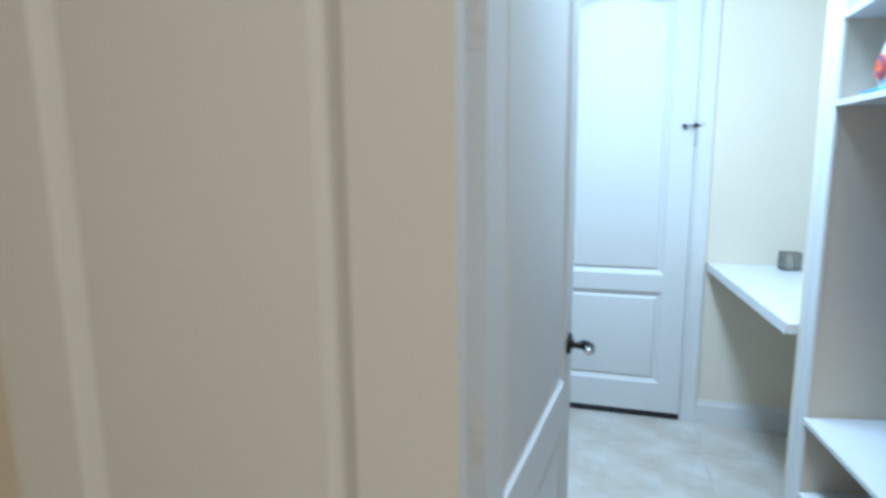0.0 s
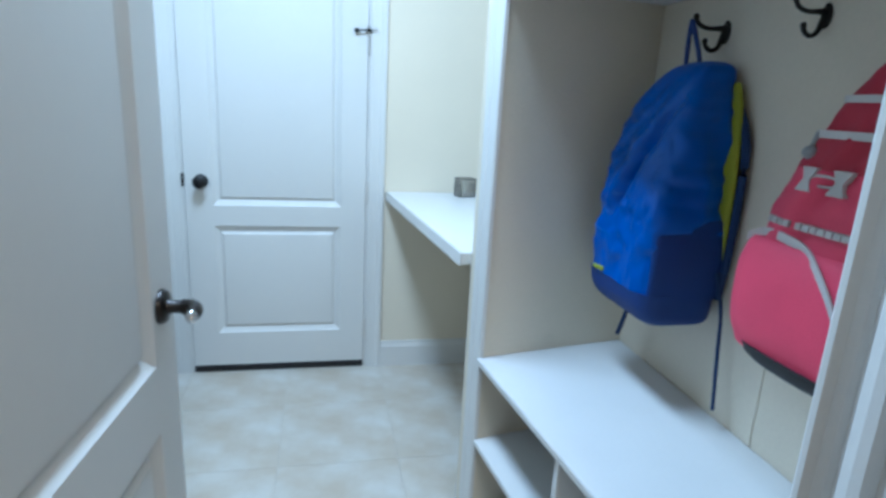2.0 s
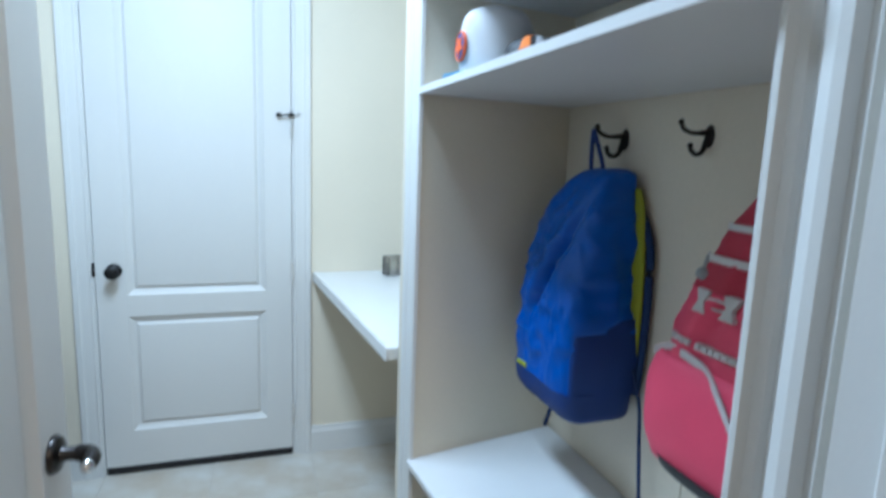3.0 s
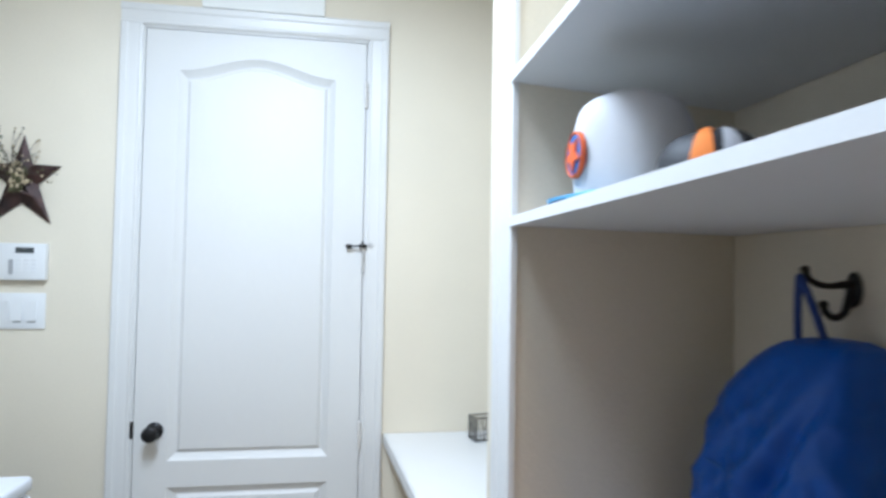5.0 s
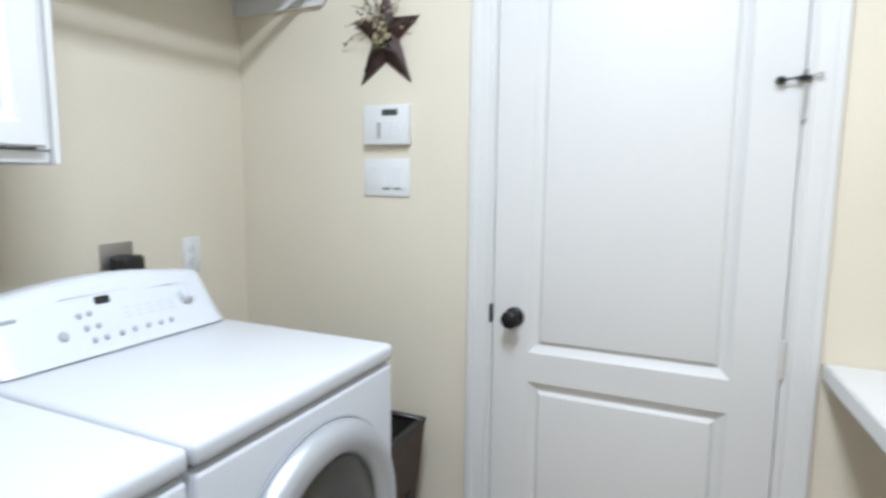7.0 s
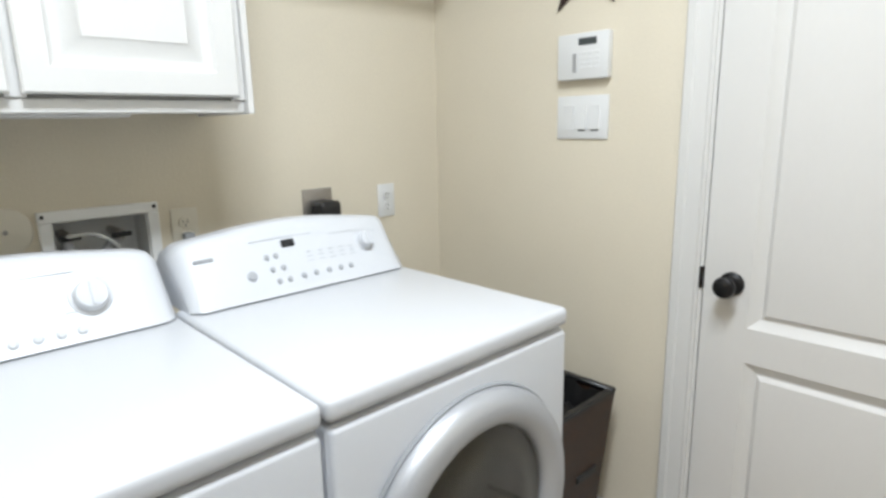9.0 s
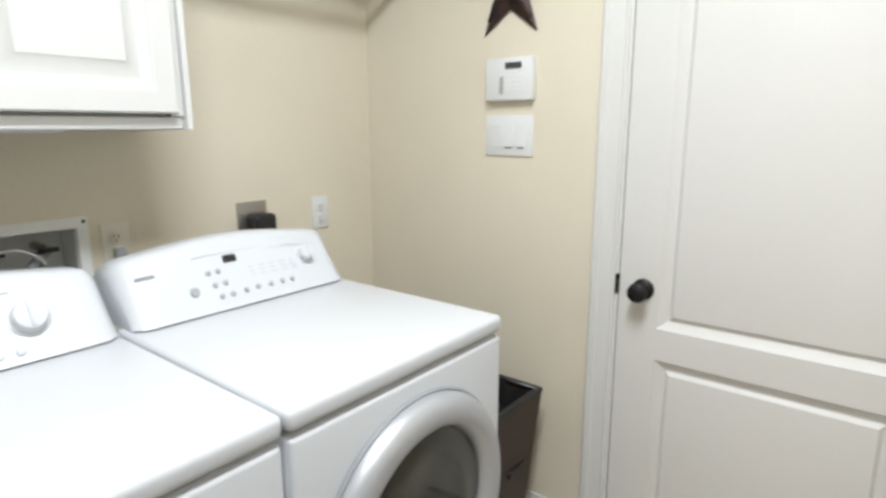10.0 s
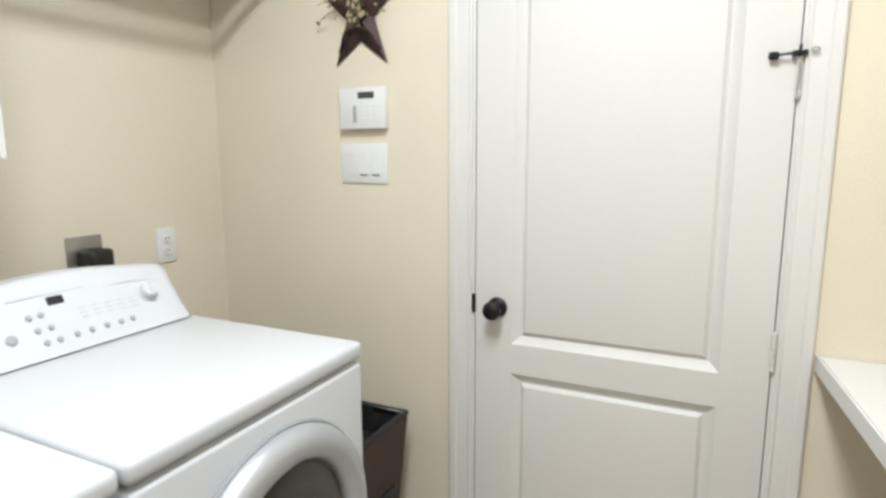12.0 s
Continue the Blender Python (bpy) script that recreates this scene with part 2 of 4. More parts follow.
box(bm, OPX0 - 0.02, OPX1 + 0.02, Y0, Y1, OPZ + 0.02, CEIL)
structure("wall_doorway", bm, WALL, "beige painted wall with the laundry doorway", "wall")
structure("wall_hall_left", solid(HX0 - 0.12, HX0, HY0, Y1, 0, CEIL), WALL, "beige painted hall wall", "wall")
structure("wall_hall_right", solid(HX1, HX1 + 0.12, HY0, Y1, 0, CEIL), WALL, "beige painted hall wall", "wall")
structure("wall_hall_back", solid(HX0 - 0.12, HX1 + 0.12, HY0 - 0.12, HY0, 0, CEIL), WALL, "beige painted hall wall", "wall")
structure("ceiling", solid(HX0 - 0.12, HX1 + 0.12, HY0 - 0.12, YF + 0.12, CEIL, CEIL + 0.1), CEILP, "plain white painted ceiling", "ceiling")
structure("garage_backing", solid(-0.3, 1.1, YF + 0.16, YF + 0.2, -0.1, 2.7), WALL, "plain wall closing the space behind the door", "wall")
floor = structure("floor", solid(HX0 - 0.12, HX1 + 0.12, HY0 - 0.12, YF + 0.2, -0.1, -0.003), GROUT, "cream marble-look tiled floor with thin joints", "floor")

structure("wall_partition", prism(bmesh.new(), [(PX, PY0), (XN, PYB), (XN, PY1 - 0.001), (XR, PY1 - 0.001), (XR - 0.001, PY1), (PX, PY1)], "z", 0, CEIL), WALL, "short beige partition wall between niche and desk", "wall")


def casing_profile(w, t):
    """Across the width: a thin inner bead, a flat, a groove and a thick outer edge."""
    return [(0, 0), (0, t * 0.55), (w * 0.08, t * 0.7), (w * 0.16, t * 0.55), (w * 0.22, t * 0.6), (w * 0.62, t * 0.72), (w * 0.7, t * 0.95), (w * 0.94, t), (w, t * 0.8), (w, 0)]


def upright_casing(name, x_inner, sign, y, depth_sign, w, z1, label):
    pr = [(x_inner + sign * a, y + depth_sign * b) for a, b in casing_profile(w, 0.018)]
    return structure(name, prism(bmesh.new(), pr, "z", 0.0, z1), TRIM, label, "door casing")


CW = 0.075
upright_casing("trim_garage_door_latch", -0.012, -1, YF, -1, CW, DH + 0.012, "white painted door casing")
upright_casing("trim_garage_door_hinge", DW + 0.012, 1, YF, -1, CW, DH + 0.012, "white painted door casing")
pr = [(YF - b, DH + 0.012 + a) for a, b in casing_profile(CW, 0.018)]
structure("trim_garage_door_head", prism(bmesh.new(), pr, "x", -0.012 - CW, DW + 0.012 + CW), TRIM, "white painted head casing over the door", "door casing")
bm = bmesh.new()
box(bm, -0.02, -0.003, YF - 0.002, YF + 0.12, 0, DH + 0.003)
box(bm, DW + 0.003, DW + 0.02, YF - 0.002, YF + 0.12, 0, DH + 0.003)
box(bm, -0.02, DW + 0.02, YF - 0.002, YF + 0.12, DH + 0.003, DH + 0.02)
box(bm, -0.003, 0.012, YF + 0.045, YF + 0.08, 0, DH + 0.003)
box(bm, DW - 0.012, DW + 0.003, YF + 0.045, YF + 0.08, 0, DH + 0.003)
structure("trim_garage_door_jamb", bm, TRIM, "white painted door jamb with stop", "door jamb")

# laundry doorway: jamb, stop and casings on the hall side
bm = bmesh.new()
for x0, x1 in ((OPX0 - 0.02, OPX0), (OPX1, OPX1 + 0.02)):
    box(bm, x0, x1, Y0 - 0.001, Y1 + 0.001, 0, OPZ)
box(bm, OPX0 - 0.02, OPX1 + 0.02, Y0 - 0.001, Y1 + 0.001, OPZ, OPZ + 0.02)
structure("trim_laundry_jamb", bm, TRIM, "white painted jamb of the laundry doorway", "door jamb")
bm = bmesh.new()
box(bm, OPX0, OPX0 + 0.012, Y1 - 0.075, Y1 - 0.04, 0, OPZ, 0.003)
box(bm, OPX1 - 0.012, OPX1, Y1 - 0.075, Y1 - 0.04, 0, OPZ, 0.003)
box(bm, OPX0 + 0.012, OPX1 - 0.012, Y1 - 0.075, Y1 - 0.04, OPZ - 0.012, OPZ, 0.003)
structure("trim_laundry_stop", bm, TRIM, "white painted door stop strip", "door stop")
upright_casing("trim_laundry_casing_left", OPX0 - 0.006, -1, Y0, -1, 0.085, OPZ + 0.006, "white painted casing of the laundry doorway")
upright_casing("trim_laundry_casing_right", OPX1 + 0.006, 1, Y0, -1, 0.085, OPZ + 0.006, "white painted casing of the laundry doorway")
pr = [(Y0 - b, OPZ + 0.006 + a) for a, b in casing_profile(0.085, 0.018)]
structure("trim_laundry_casing_head", prism(bmesh.new(), pr, "x", OPX0 - 0.091, OPX1 + 0.091), TRIM, "white painted head casing of the laundry doorway", "door casing")

# near end of the coat niche, just inside the doorway
structure("wall_niche_end", solid(NX, XN, Y1 + 0.001, 0.651, 0, CEIL), WALL, "short beige wall at the near end of the niche", "wall")
flutes = [(0, 0), (0, 0.016), (0.006, 0.021), (0.012, 0.021), (0.018, 0.014), (0.026, 0.010), (0.030, 0.004), (0.036, 0.004), (0.041, 0.013), (0.055, 0.018), (0.066, 0.018), (0.072, 0.008), (0.078, 0.008), (0.084, 0.014), (0.088, 0.0)]
pr = [(NX - b, 0.655 - a) for a, b in flutes]
structure("trim_niche_casing", prism(bmesh.new(), pr, "z", 0.0, CEIL), TRIM, "white moulded casing beside the doorway", "casing")
bm = solid(OPX1 - 0.0025, OPX1 - 0.0005, Y1 - 0.034, Y1 - 0.006, 0.925, 0.995)
structure("trim_strike_plate", bm, BRONZE, "dark bronze strike plate on the jamb", "strike plate")

# cased front end of the partition
pr = [(PX - b, PY0 - 0.004 + a) for a, b in casing_profile(0.098, 0.018)]
structure("trim_partition_casing", prism(bmesh.new(), pr, "z", 0.0, CEIL), TRIM, "white moulded casing on the partition end", "casing")


def baseboard(name, x0, y0, x1, y1, side):
    """A skirting run from one point to the other, standing off to the given side."""
    h, t = 0.135, 0.015
    if abs(x1 - x0) > abs(y1 - y0):
        pr = [(y0, 0), (y0 + side * t, 0), (y0 + side * t, h - 0.03), (y0 + side * t * 0.55, h - 0.012), (y0 + side * t * 0.5, h), (y0, h)]
        bm = prism(bmesh.new(), pr, "x", x0, x1)
    else:
        pr = [(x0, 0), (x0 + side * t, 0), (x0 + side * t, h - 0.03), (x0 + side * t * 0.55, h - 0.012), (x0 + side * t * 0.5, h), (x0, h)]
        bm = prism(bmesh.new(), pr, "y", y0, y1)
    return structure(name, bm, TRIM, "white painted baseboard along the wall", "baseboard")


baseboard("baseboard_far_left", XL, YF, -0.012 - CW, YF, -1)
baseboard("baseboard_far_right", DW + 0.012 + CW, YF, XR, YF, -1)
baseboard("baseboard_right", XR, PY1, XR, YF - 0.016, -1)
baseboard("baseboard_left", XL, 1.241, XL, YF - 0.016, 1)
baseboard("baseboard_partition", PX, PY1, XR - 0.016, PY1, 1)


structure("wall_closing_corner", solid(XL, 0.05, Y1 + 0.001, 1.24, 0, CEIL), WALL, "plain beige wall beside the washing machine", "wall")


# ---- doors ----
def door_slab(w, h, t, stile, low, mid, top, arch):
    """A moulded slab, front face at y = 0, with panels on both faces. low, mid: panel heights; top: shoulder of the arched panel."""
    bm = bmesh.new()
    xs = [stile + (w - 2 * stile) * i / 24 for i in range(25)]

    def crown(x):
        return top + arch * (0.5 - 0.5 * math.cos(2 * math.pi * (x - stile) / (w - 2 * stile)))

    def quad(pts, y, flip):
        vs = [bm.verts.new((p[0], y, p[1])) for p in (pts[::-1] if flip else pts)]
        bm.faces.new(vs)

    for y, s in ((0.0, 1), (t, -1)):
        flip = s < 0
        quad([(0, 0), (stile, 0), (stile, h), (0, h)], y, flip)
        quad([(w - stile, 0), (w, 0), (w, h), (w - stile, h)], y, flip)
        quad([(stile, 0), (w - stile, 0), (w - stile, low[0]), (stile, low[0])], y, flip)
        quad([(stile, low[1]), (w - stile, low[1]), (w - stile, mid), (stile, mid)], y, flip)
        for a, b in zip(xs, xs[1:]):
            quad([(a, crown(a)), (b, crown(b)), (b, h), (a, h)], y, flip)
        lower = [(stile, low[0]), (w - stile, low[0]), (w - stile, low[1]), (stile, low[1])]
        upper = [(stile, mid), (w - stile, mid)] + [(x, crown(x)) for x in xs[::-1]]
        for poly in (lower, upper):
            cx, z0, z1 = w / 2, min(p[1] for p in poly), max(p[1] for p in poly)

            def inset(d):
                out = []
                for x, z in poly:
                    nx = x + d * (1 if x < cx - 1e-6 else -1 if x > cx + 1e-6 else 0) * (1.0 if abs(x - stile) < 1e-6 or abs(x - w + stile) < 1e-6 else (abs(x - cx) / (cx - stile)))
                    nz = z + d if z < z0 + 1e-6 else z - d
                    out.append((nx, nz))
                return out
            loops = []
            for d, dep in ((0, 0), (0.003, 0.003), (0.021, 0.013), (0.026, 0.016), (0.030, 0.016), (0.041, 0.006), (0.056, 0.004)):
                loops.append([bm.verts.new((x, y + s * dep, z)) for x, z in inset(d)])
            n = len(poly)
            for a, b in zip(loops, loops[1:]):
                for i in range(n):
                    f = (a[i], a[(i + 1) % n], b[(i + 1) % n], b[i])
                    bm.faces.new(f[::-1] if flip else f)
            bm.faces.new(loops[-1][::-1] if flip else loops[-1])
    for (xa, za), (xb, zb) in (((0, 0), (w, 0)), ((w, 0), (w, h)), ((w, h), (0, h)), ((0, h), (0, 0))):
        bm.faces.new([bm.verts.new(p) for p in ((xa, 0, za), (xa, t, za), (xb, t, zb), (xb, 0, zb))])
    bmesh.ops.remove_doubles(bm, verts=bm.verts[:], dist=1e-5)
    bmesh.ops.recalc_face_normals(bm, faces=bm.faces[:])
    return bm


def hinge(parent, x, y, z, knuckle_r=0.0065, h=0.1, leaf=None):
    bm = bmesh.new()
    for k in range(5):
        cyl(bm, (x, y, z + k * h / 5 + 0.0006), (x, y, z + (k + 1) * h / 5 - 0.0006), knuckle_r, n=14)
    ball(bm, (x, y, z + h + 0.001), knuckle_r * 0.85, (1, 1, 0.7), 12, 6)
    if leaf:
        box(bm, *leaf, z, z + h, bevel=0.0008)
    return part("hinge", bm, HINGE, parent, "hinge painted over with white paint")


# garage door, closed
d1 = thing("door_1", "closed white two-panel garage door with arched top panel", "door", at=(0, YF, 0), kind="structure")
part("slab", door_slab(DW, DH - 0.03, 0.044, 0.117, (0.172, 0.703), 0.798, 2.245, 0.058), DOORP, d1, smooth=20).location = (0, 0, 0.03)
bm = solid(0.002, DW - 0.002, -0.004, 0.04, 0.0, 0.034, bevel=0.003)
part("sweep", bm, RUBBER, d1, "black rubber door sweep at the sill")
knob = part("knob", lathe(bmesh.new(), [(0.0, 0.0), (0.031, 0.0), (0.031, 0.006), (0.026, 0.011), (0.012, 0.014), (0.011, 0.03), (0.017, 0.036), (0.026, 0.044), (0.0285, 0.054), (0.026, 0.063), (0.016, 0.069), (0.0, 0.071)], pose(0.072, 0, 0.940, 90, 0, 0)), IRON, d1, "black round door knob")
bm = bmesh.new()
box(bm, -0.011, -0.001, -0.0075, 0.03, 0.915, 0.975, bevel=0.002)
part("latch_plate", bm, BRONZE, d1, "dark bronze latch plate")
for z in (0.16, 0.855, 1.53, 2.17):
    hinge(d1, DW + 0.002, -0.007, z)
# surface bolt high on the hinge side
bm = bmesh.new()
box(bm, 0.751, 0.764, -0.007, 0.0, 1.621, 1.637, 0.002)
part("bolt_plate", bm, IRON, d1, "black sliding bolt plate")
bm = bmesh.new()
cyl(bm, (0.756, -0.014, 1.629), (0.823, -0.022, 1.633), 0.003, n=10)
box(bm, 0.746, 0.768, -0.022, -0.006, 1.621, 1.637, 0.003)
cyl(bm, (0.810, -0.02, 1.622), (0.810, -0.02, 1.650), 0.0035, n=8)
box(bm, 0.794, 0.826, -0.024, 0.0, 1.627, 1.637, 0.002)
part("bolt", bm, IRON, d1, "black metal sliding bolt")
bm = tube(bmesh.new(), curve([(0.810, -0.02, 1.612), (0.812, -0.018, 1.58), (0.810, -0.014, 1.55), (0.812, -0.013, 1.525)]), 0.0022, 6)
part("bolt_eye", tube(bmesh.new(), [(0.840 + 0.0075 * math.cos(k * 0.6283), -0.020, 1.636 + 0.005 * math.sin(k * 0.6283)) for k in range(11)], 0.0017, 6), STEEL, d1, "small steel eye on the casing")
part("bolt_cord", bm, GREYP, d1, "thin grey pull cord")

# laundry door, standing open into the room
NW = 0.840
d2 = thing("door_2", "open white two-panel laundry door with dark lever", "door", at=(0.246, Y1 + 0.006, 0), kind="structure")
d2.rotation_euler = (0, 0, radians(84.9))
part("slab", door_slab(NW, OPZ - 0.015, 0.036, 0.106, (0.205, 0.705), 0.838, 2.26, 0.058), DOORP, d2, smooth=20).location = (0, 0, 0.012)
for y, s in ((0.0, -1), (0.036, 1)):
    lev = part("lever_handle", lathe(bmesh.new(), [(0.0, 0.0), (0.033, 0.0), (0.033, 0.004), (0.029, 0.010), (0.014, 0.014), (0.012, 0.020), (0.012, 0.046), (0.0, 0.048)], Matrix.Translation((NW - 0.062, y, 0.952)) @ pose(0, 0, 0, 90 if s < 0 else -90, 0, 0)), BRONZE, d2, "dark bronze lever handle on round rose")
    pts = curve([(NW - 0.062, y + s * 0.040, 0.952), (NW - 0.066, y + s * 0.056, 0.953), (NW - 0.076, y + s * 0.064, 0.953), (NW - 0.088, y + s * 0.067, 0.952), (NW - 0.100, y + s * 0.066, 0.950)])
    part("lever", tube(bmesh.new(), pts, 0.008, 12, radii=[0.0150 - 0.002 * i / (len(pts) - 1) for i in range(len(pts))]), BRONZE, lev, "dark bronze curved lever")
    # chrome ball stands in for the bright reflection at the bronze lever's end
    part("lever_tip", ball(bmesh.new(), pts[-1] + Vector((-0.002, 0, -0.001)), 0.0128, (1.1, 0.9, 1.0), 16, 10), CHROME, lev, "chrome lever tip imitating a bright reflection")
for z in (0.28, 0.982, 1.652, 2.2):
    hinge(d2, -0.008, 0.040, z, leaf=(-0.002, 0.0, 0.003, 0.033))

# hall closet door, standing open in front of the wall beside the doorway
CDW = 0.663
d3 = thing("door_3", "open white panelled closet door in the hall", "door", at=(-0.378, 0.244, 0), kind="structure")
part("slab", door_slab(CDW, 2.44, 0.035, 0.122, (0.20, 0.50), 0.63, 2.25, 0.05), DOORP, d3, smooth=20).location = (0, 0, 0.012)


# ---- ceiling lamps ----
cl = thing("ceiling_light", "white rectangular ceiling light fixture", "ceiling light", at=(0.43, 1.62, CEIL))
part("housing", solid(-0.20, 0.20, -0.50, 0.50, -0.085, 0.0, bevel=0.02, segments=3), TRIM, cl)
cl2 = thing("ceiling_light", "round white ceiling lamp in the hall", "ceiling light", at=(0.85, -1.25, CEIL))
part("housing", lathe(bmesh.new(), [(0.0, 0.0), (0.17, 0.0), (0.17, -0.05), (0.15, -0.065), (0.0, -0.066)], Matrix()), TRIM, cl2)

# ---- coat niche: bench, cubbies, shelves, hooks ----
NY0 = 0.652
BENCH, CUBBY, SHELF1, SHELF2 = 0.658, 0.401, 1.625, 1.868
BT = 0.014


def niche_front(y, skew=0.11):
    """The front line of the built-in, slightly askew at the bench."""
    return 1.033 + skew * (PY0 - y)


def board(z0, z1, out=0.0, y0=NY0, y1=None, bevel=0.002, skew=0.11):
    """A board between the front line of the built-in and the niche wall; without y1 it runs to the partition."""
    far = [(XN - 0.001, PYB - 0.002), (niche_front(PY0, skew) - out, PY0 - 0.001)] if y1 is None else [(XN - 0.001, y1), (niche_front(y1, skew) - out, y1)]
    bm = prism(bmesh.new(), [(niche_front(y0, skew) - out, y0), (XN - 0.001, y0), *far], "z", z0, z1)
    bmesh.ops.bevel(bm, geom=bm.edges[:], offset=bevel, segments=2, affect="EDGES")
    return bm


bench = thing("cubby_bench", "white painted bench with open shoe cubbies below", "bench")
part("seat", board(BENCH - 0.018, BENCH, 0.004), SHELF, bench)
part("shelf", board(CUBBY - 0.016, CUBBY, -0.004), SHELF, bench)
part("base", board(0.0, 0.16, -0.02), SHELF, bench)
for y in (1.225, 0.90):
    for z0, z1 in ((0.1605, CUBBY - 0.0165), (CUBBY + 0.0005, BENCH - 0.0185)):
        part("divider", board(z0, z1, -0.004, y - 0.009, y + 0.009, 0.001), SHELF, bench)


def niche_shelf(z, label):
    sh = thing("shelf", label, "shelf", "niche shelves")
    part("board", board(z, z + BT, -0.004, skew=0.0), SHELF, sh)
    ya, yb = NY0, PY0 - 0.001
    xa, xb = niche_front(ya, 0.0), niche_front(yb, 0.0)
    edge = prism(bmesh.new(), [(xa, ya), (xa + 0.0065, ya), (xb + 0.0065, yb), (xb, yb)], "z", z - 0.001, z + BT + 0.001)
    part("front_edge", edge, SHELF, sh, "painted front edge strip", smooth=0)
    return sh


niche_shelf(SHELF1, "white painted shelf holding caps above the coat hooks")
niche_shelf(SHELF2, "white painted upper shelf of the coat niche")
structure("trim_batten", solid(XN - 0.003, XN, 1.186, 1.214, BENCH, 1.15, bevel=0.001), WALL, "thin beige batten on the niche wall", "batten")


def coat_hook():
    h = thing("coat_hook", "black iron double coat hook on the niche wall", "coat hook", "coat hooks")
    part("plate", lathe(bmesh.new(), [(0.0, 0.0), (0.019, 0.0), (0.02, 0.003), (0.016, 0.006), (0.0, 0.007)], pose(0, 0, 0.004, 0, -90, 0) @ Matrix.Diagonal((1.5, 0.85, 1, 1)), n=24), IRON, h)
    up = curve([(-0.004, 0, 0.012), (-0.024, 0, 0.012), (-0.055, 0, 0.010), (-0.082, 0, 0.018), (-0.094, 0, 0.034)])
    part("upper_prong", ball(tube(bmesh.new(), up, 0.006, 10, radii=[0.0095 - 0.004 * min(1, i / 10) for i in range(len(up))]), (-0.094, 0, 0.036), 0.0078), IRON, h)
    lo = curve([(-0.004, 0, 0.006), (-0.012, 0, -0.014), (-0.022, 0, -0.036), (-0.040, 0, -0.043), (-0.055, 0, -0.034), (-0.060, 0, -0.024)])
    part("lower_prong", ball(tube(bmesh.new(), lo, 0.006, 10, radii=[0.010 - 0.004 * min(1, i / 12) for i in range(len(lo))]), (-0.060, 0, -0.021), 0.0075), IRON, h)
    return h


hook = coat_hook()
hook.location, hook.scale = (XN, 1.490, 1.528), (0.88, 0.88, 0.88)
for hook_y in (1.213, 0.936):
    copy_thing(hook, pose(XN, hook_y, 1.531) @ Matrix.Scale(0.88, 4))

# ---- desk counter, with a front edge that runs slightly askew ----
bm = prism(bmesh.new(), [(0.909, YF - 0.001), (1.015, PY1 + 0.001), (XR - 0.001, PY1 + 0.001), (XR - 0.001, YF - 0.001)], "z", 0.872, 0.91)
bmesh.ops.bevel(bm, geom=bm.edges[:], offset=0.003, segments=2, affect="EDGES")
desk = thing("desk_counter", "white laminate counter fixed between two walls", "counter")
part("top", bm, LAMIN, desk)
bm = prism(bmesh.new(), [(0.904, YF - 0.001), (1.010, PY1 + 0.001), (1.0145, PY1 + 0.001), (0.9085, YF - 0.001)], "z", 0.870, 0.9105)
part("front_edge", bm, LAMIN, desk, "white edge band", smooth=0)

# ---- wire basket on the counter ----
basket = thing("wire_basket", "small dark wire basket lined with glass on the counter", "basket", at=(1.268, 2.885, 0.911))
basket.rotation_euler = (0, 0, radians(14))
bw, bd, bh = 0.039, 0.030, 0.086
bm = bmesh.new()
for z in (0.004, bh):
    for a, b in (((-bw, -bd), (bw, -bd)), ((bw, -bd), (bw, bd)), ((bw, bd), (-bw, bd)), ((-bw, bd), (-bw, -bd))):
        cyl(bm, (*a, z), (*b, z), 0.0022, n=8)
for x in (-bw, bw):
    for y in (-bd, bd):
        cyl(bm, (x, y, 0.002), (x, y, bh + 0.002), 0.0024, n=8)
part("frame", bm, WIRE, basket)
bm = bmesh.new()


def lattice(bm, half, y, along_x):
    n = 5
    for i in range(-n, n + 1):
        for s in (-1, 1):
            pts = []
            for k in range(9):
                z = 0.006 + (bh - 0.008) * k / 8
                u = i * 2 * half / n * 0.9 + s * (z - 0.006) * 0.75
                if abs(u) <= half:
                    pts.append((u, y, z) if along_x else (y, u, z))
            if len(pts) > 1:
                cyl(bm, pts[0], pts[-1], 0.0008, n=5)


for y in (-bd, bd):
    lattice(bm, bw, y, True)
for x in (-bw, bw):
    lattice(bm, bd, x, False)
part("mesh", bm, WIRE, basket, smooth=0)
for x in (-bw, bw):
    s = 1 if x > 0 else -1
    bm = tube(bmesh.new(), curve([(x, -0.016, bh - 0.03), (x + s * 0.012, -0.013, bh - 0.038), (x + s * 0.012, 0.013, bh - 0.038), (x, 0.016, bh - 0.03)]), 0.0017, 6)
    part("handle", bm, WIRE, basket)
bm = bmesh.new()
o, i, zt = 0.0035, 0.0065, bh - 0.006
box(bm, -bw + o, bw - o, -bd + o, bd - o, 0.005, 0.008)
for x0, x1, y0, y1 in ((-bw + o, bw - o, -bd + o, -bd + i), (-bw + o, bw - o, bd - i, bd - o), (-bw + o, -bw + i, -bd + i, bd - i), (bw - i, bw - o, -bd + i, bd - i)):
    box(bm, x0, x1, y0, y1, 0.0082, zt)
part("liner", bm, GLASS, basket, "clear glass liner", smooth=0).visible_shadow = False

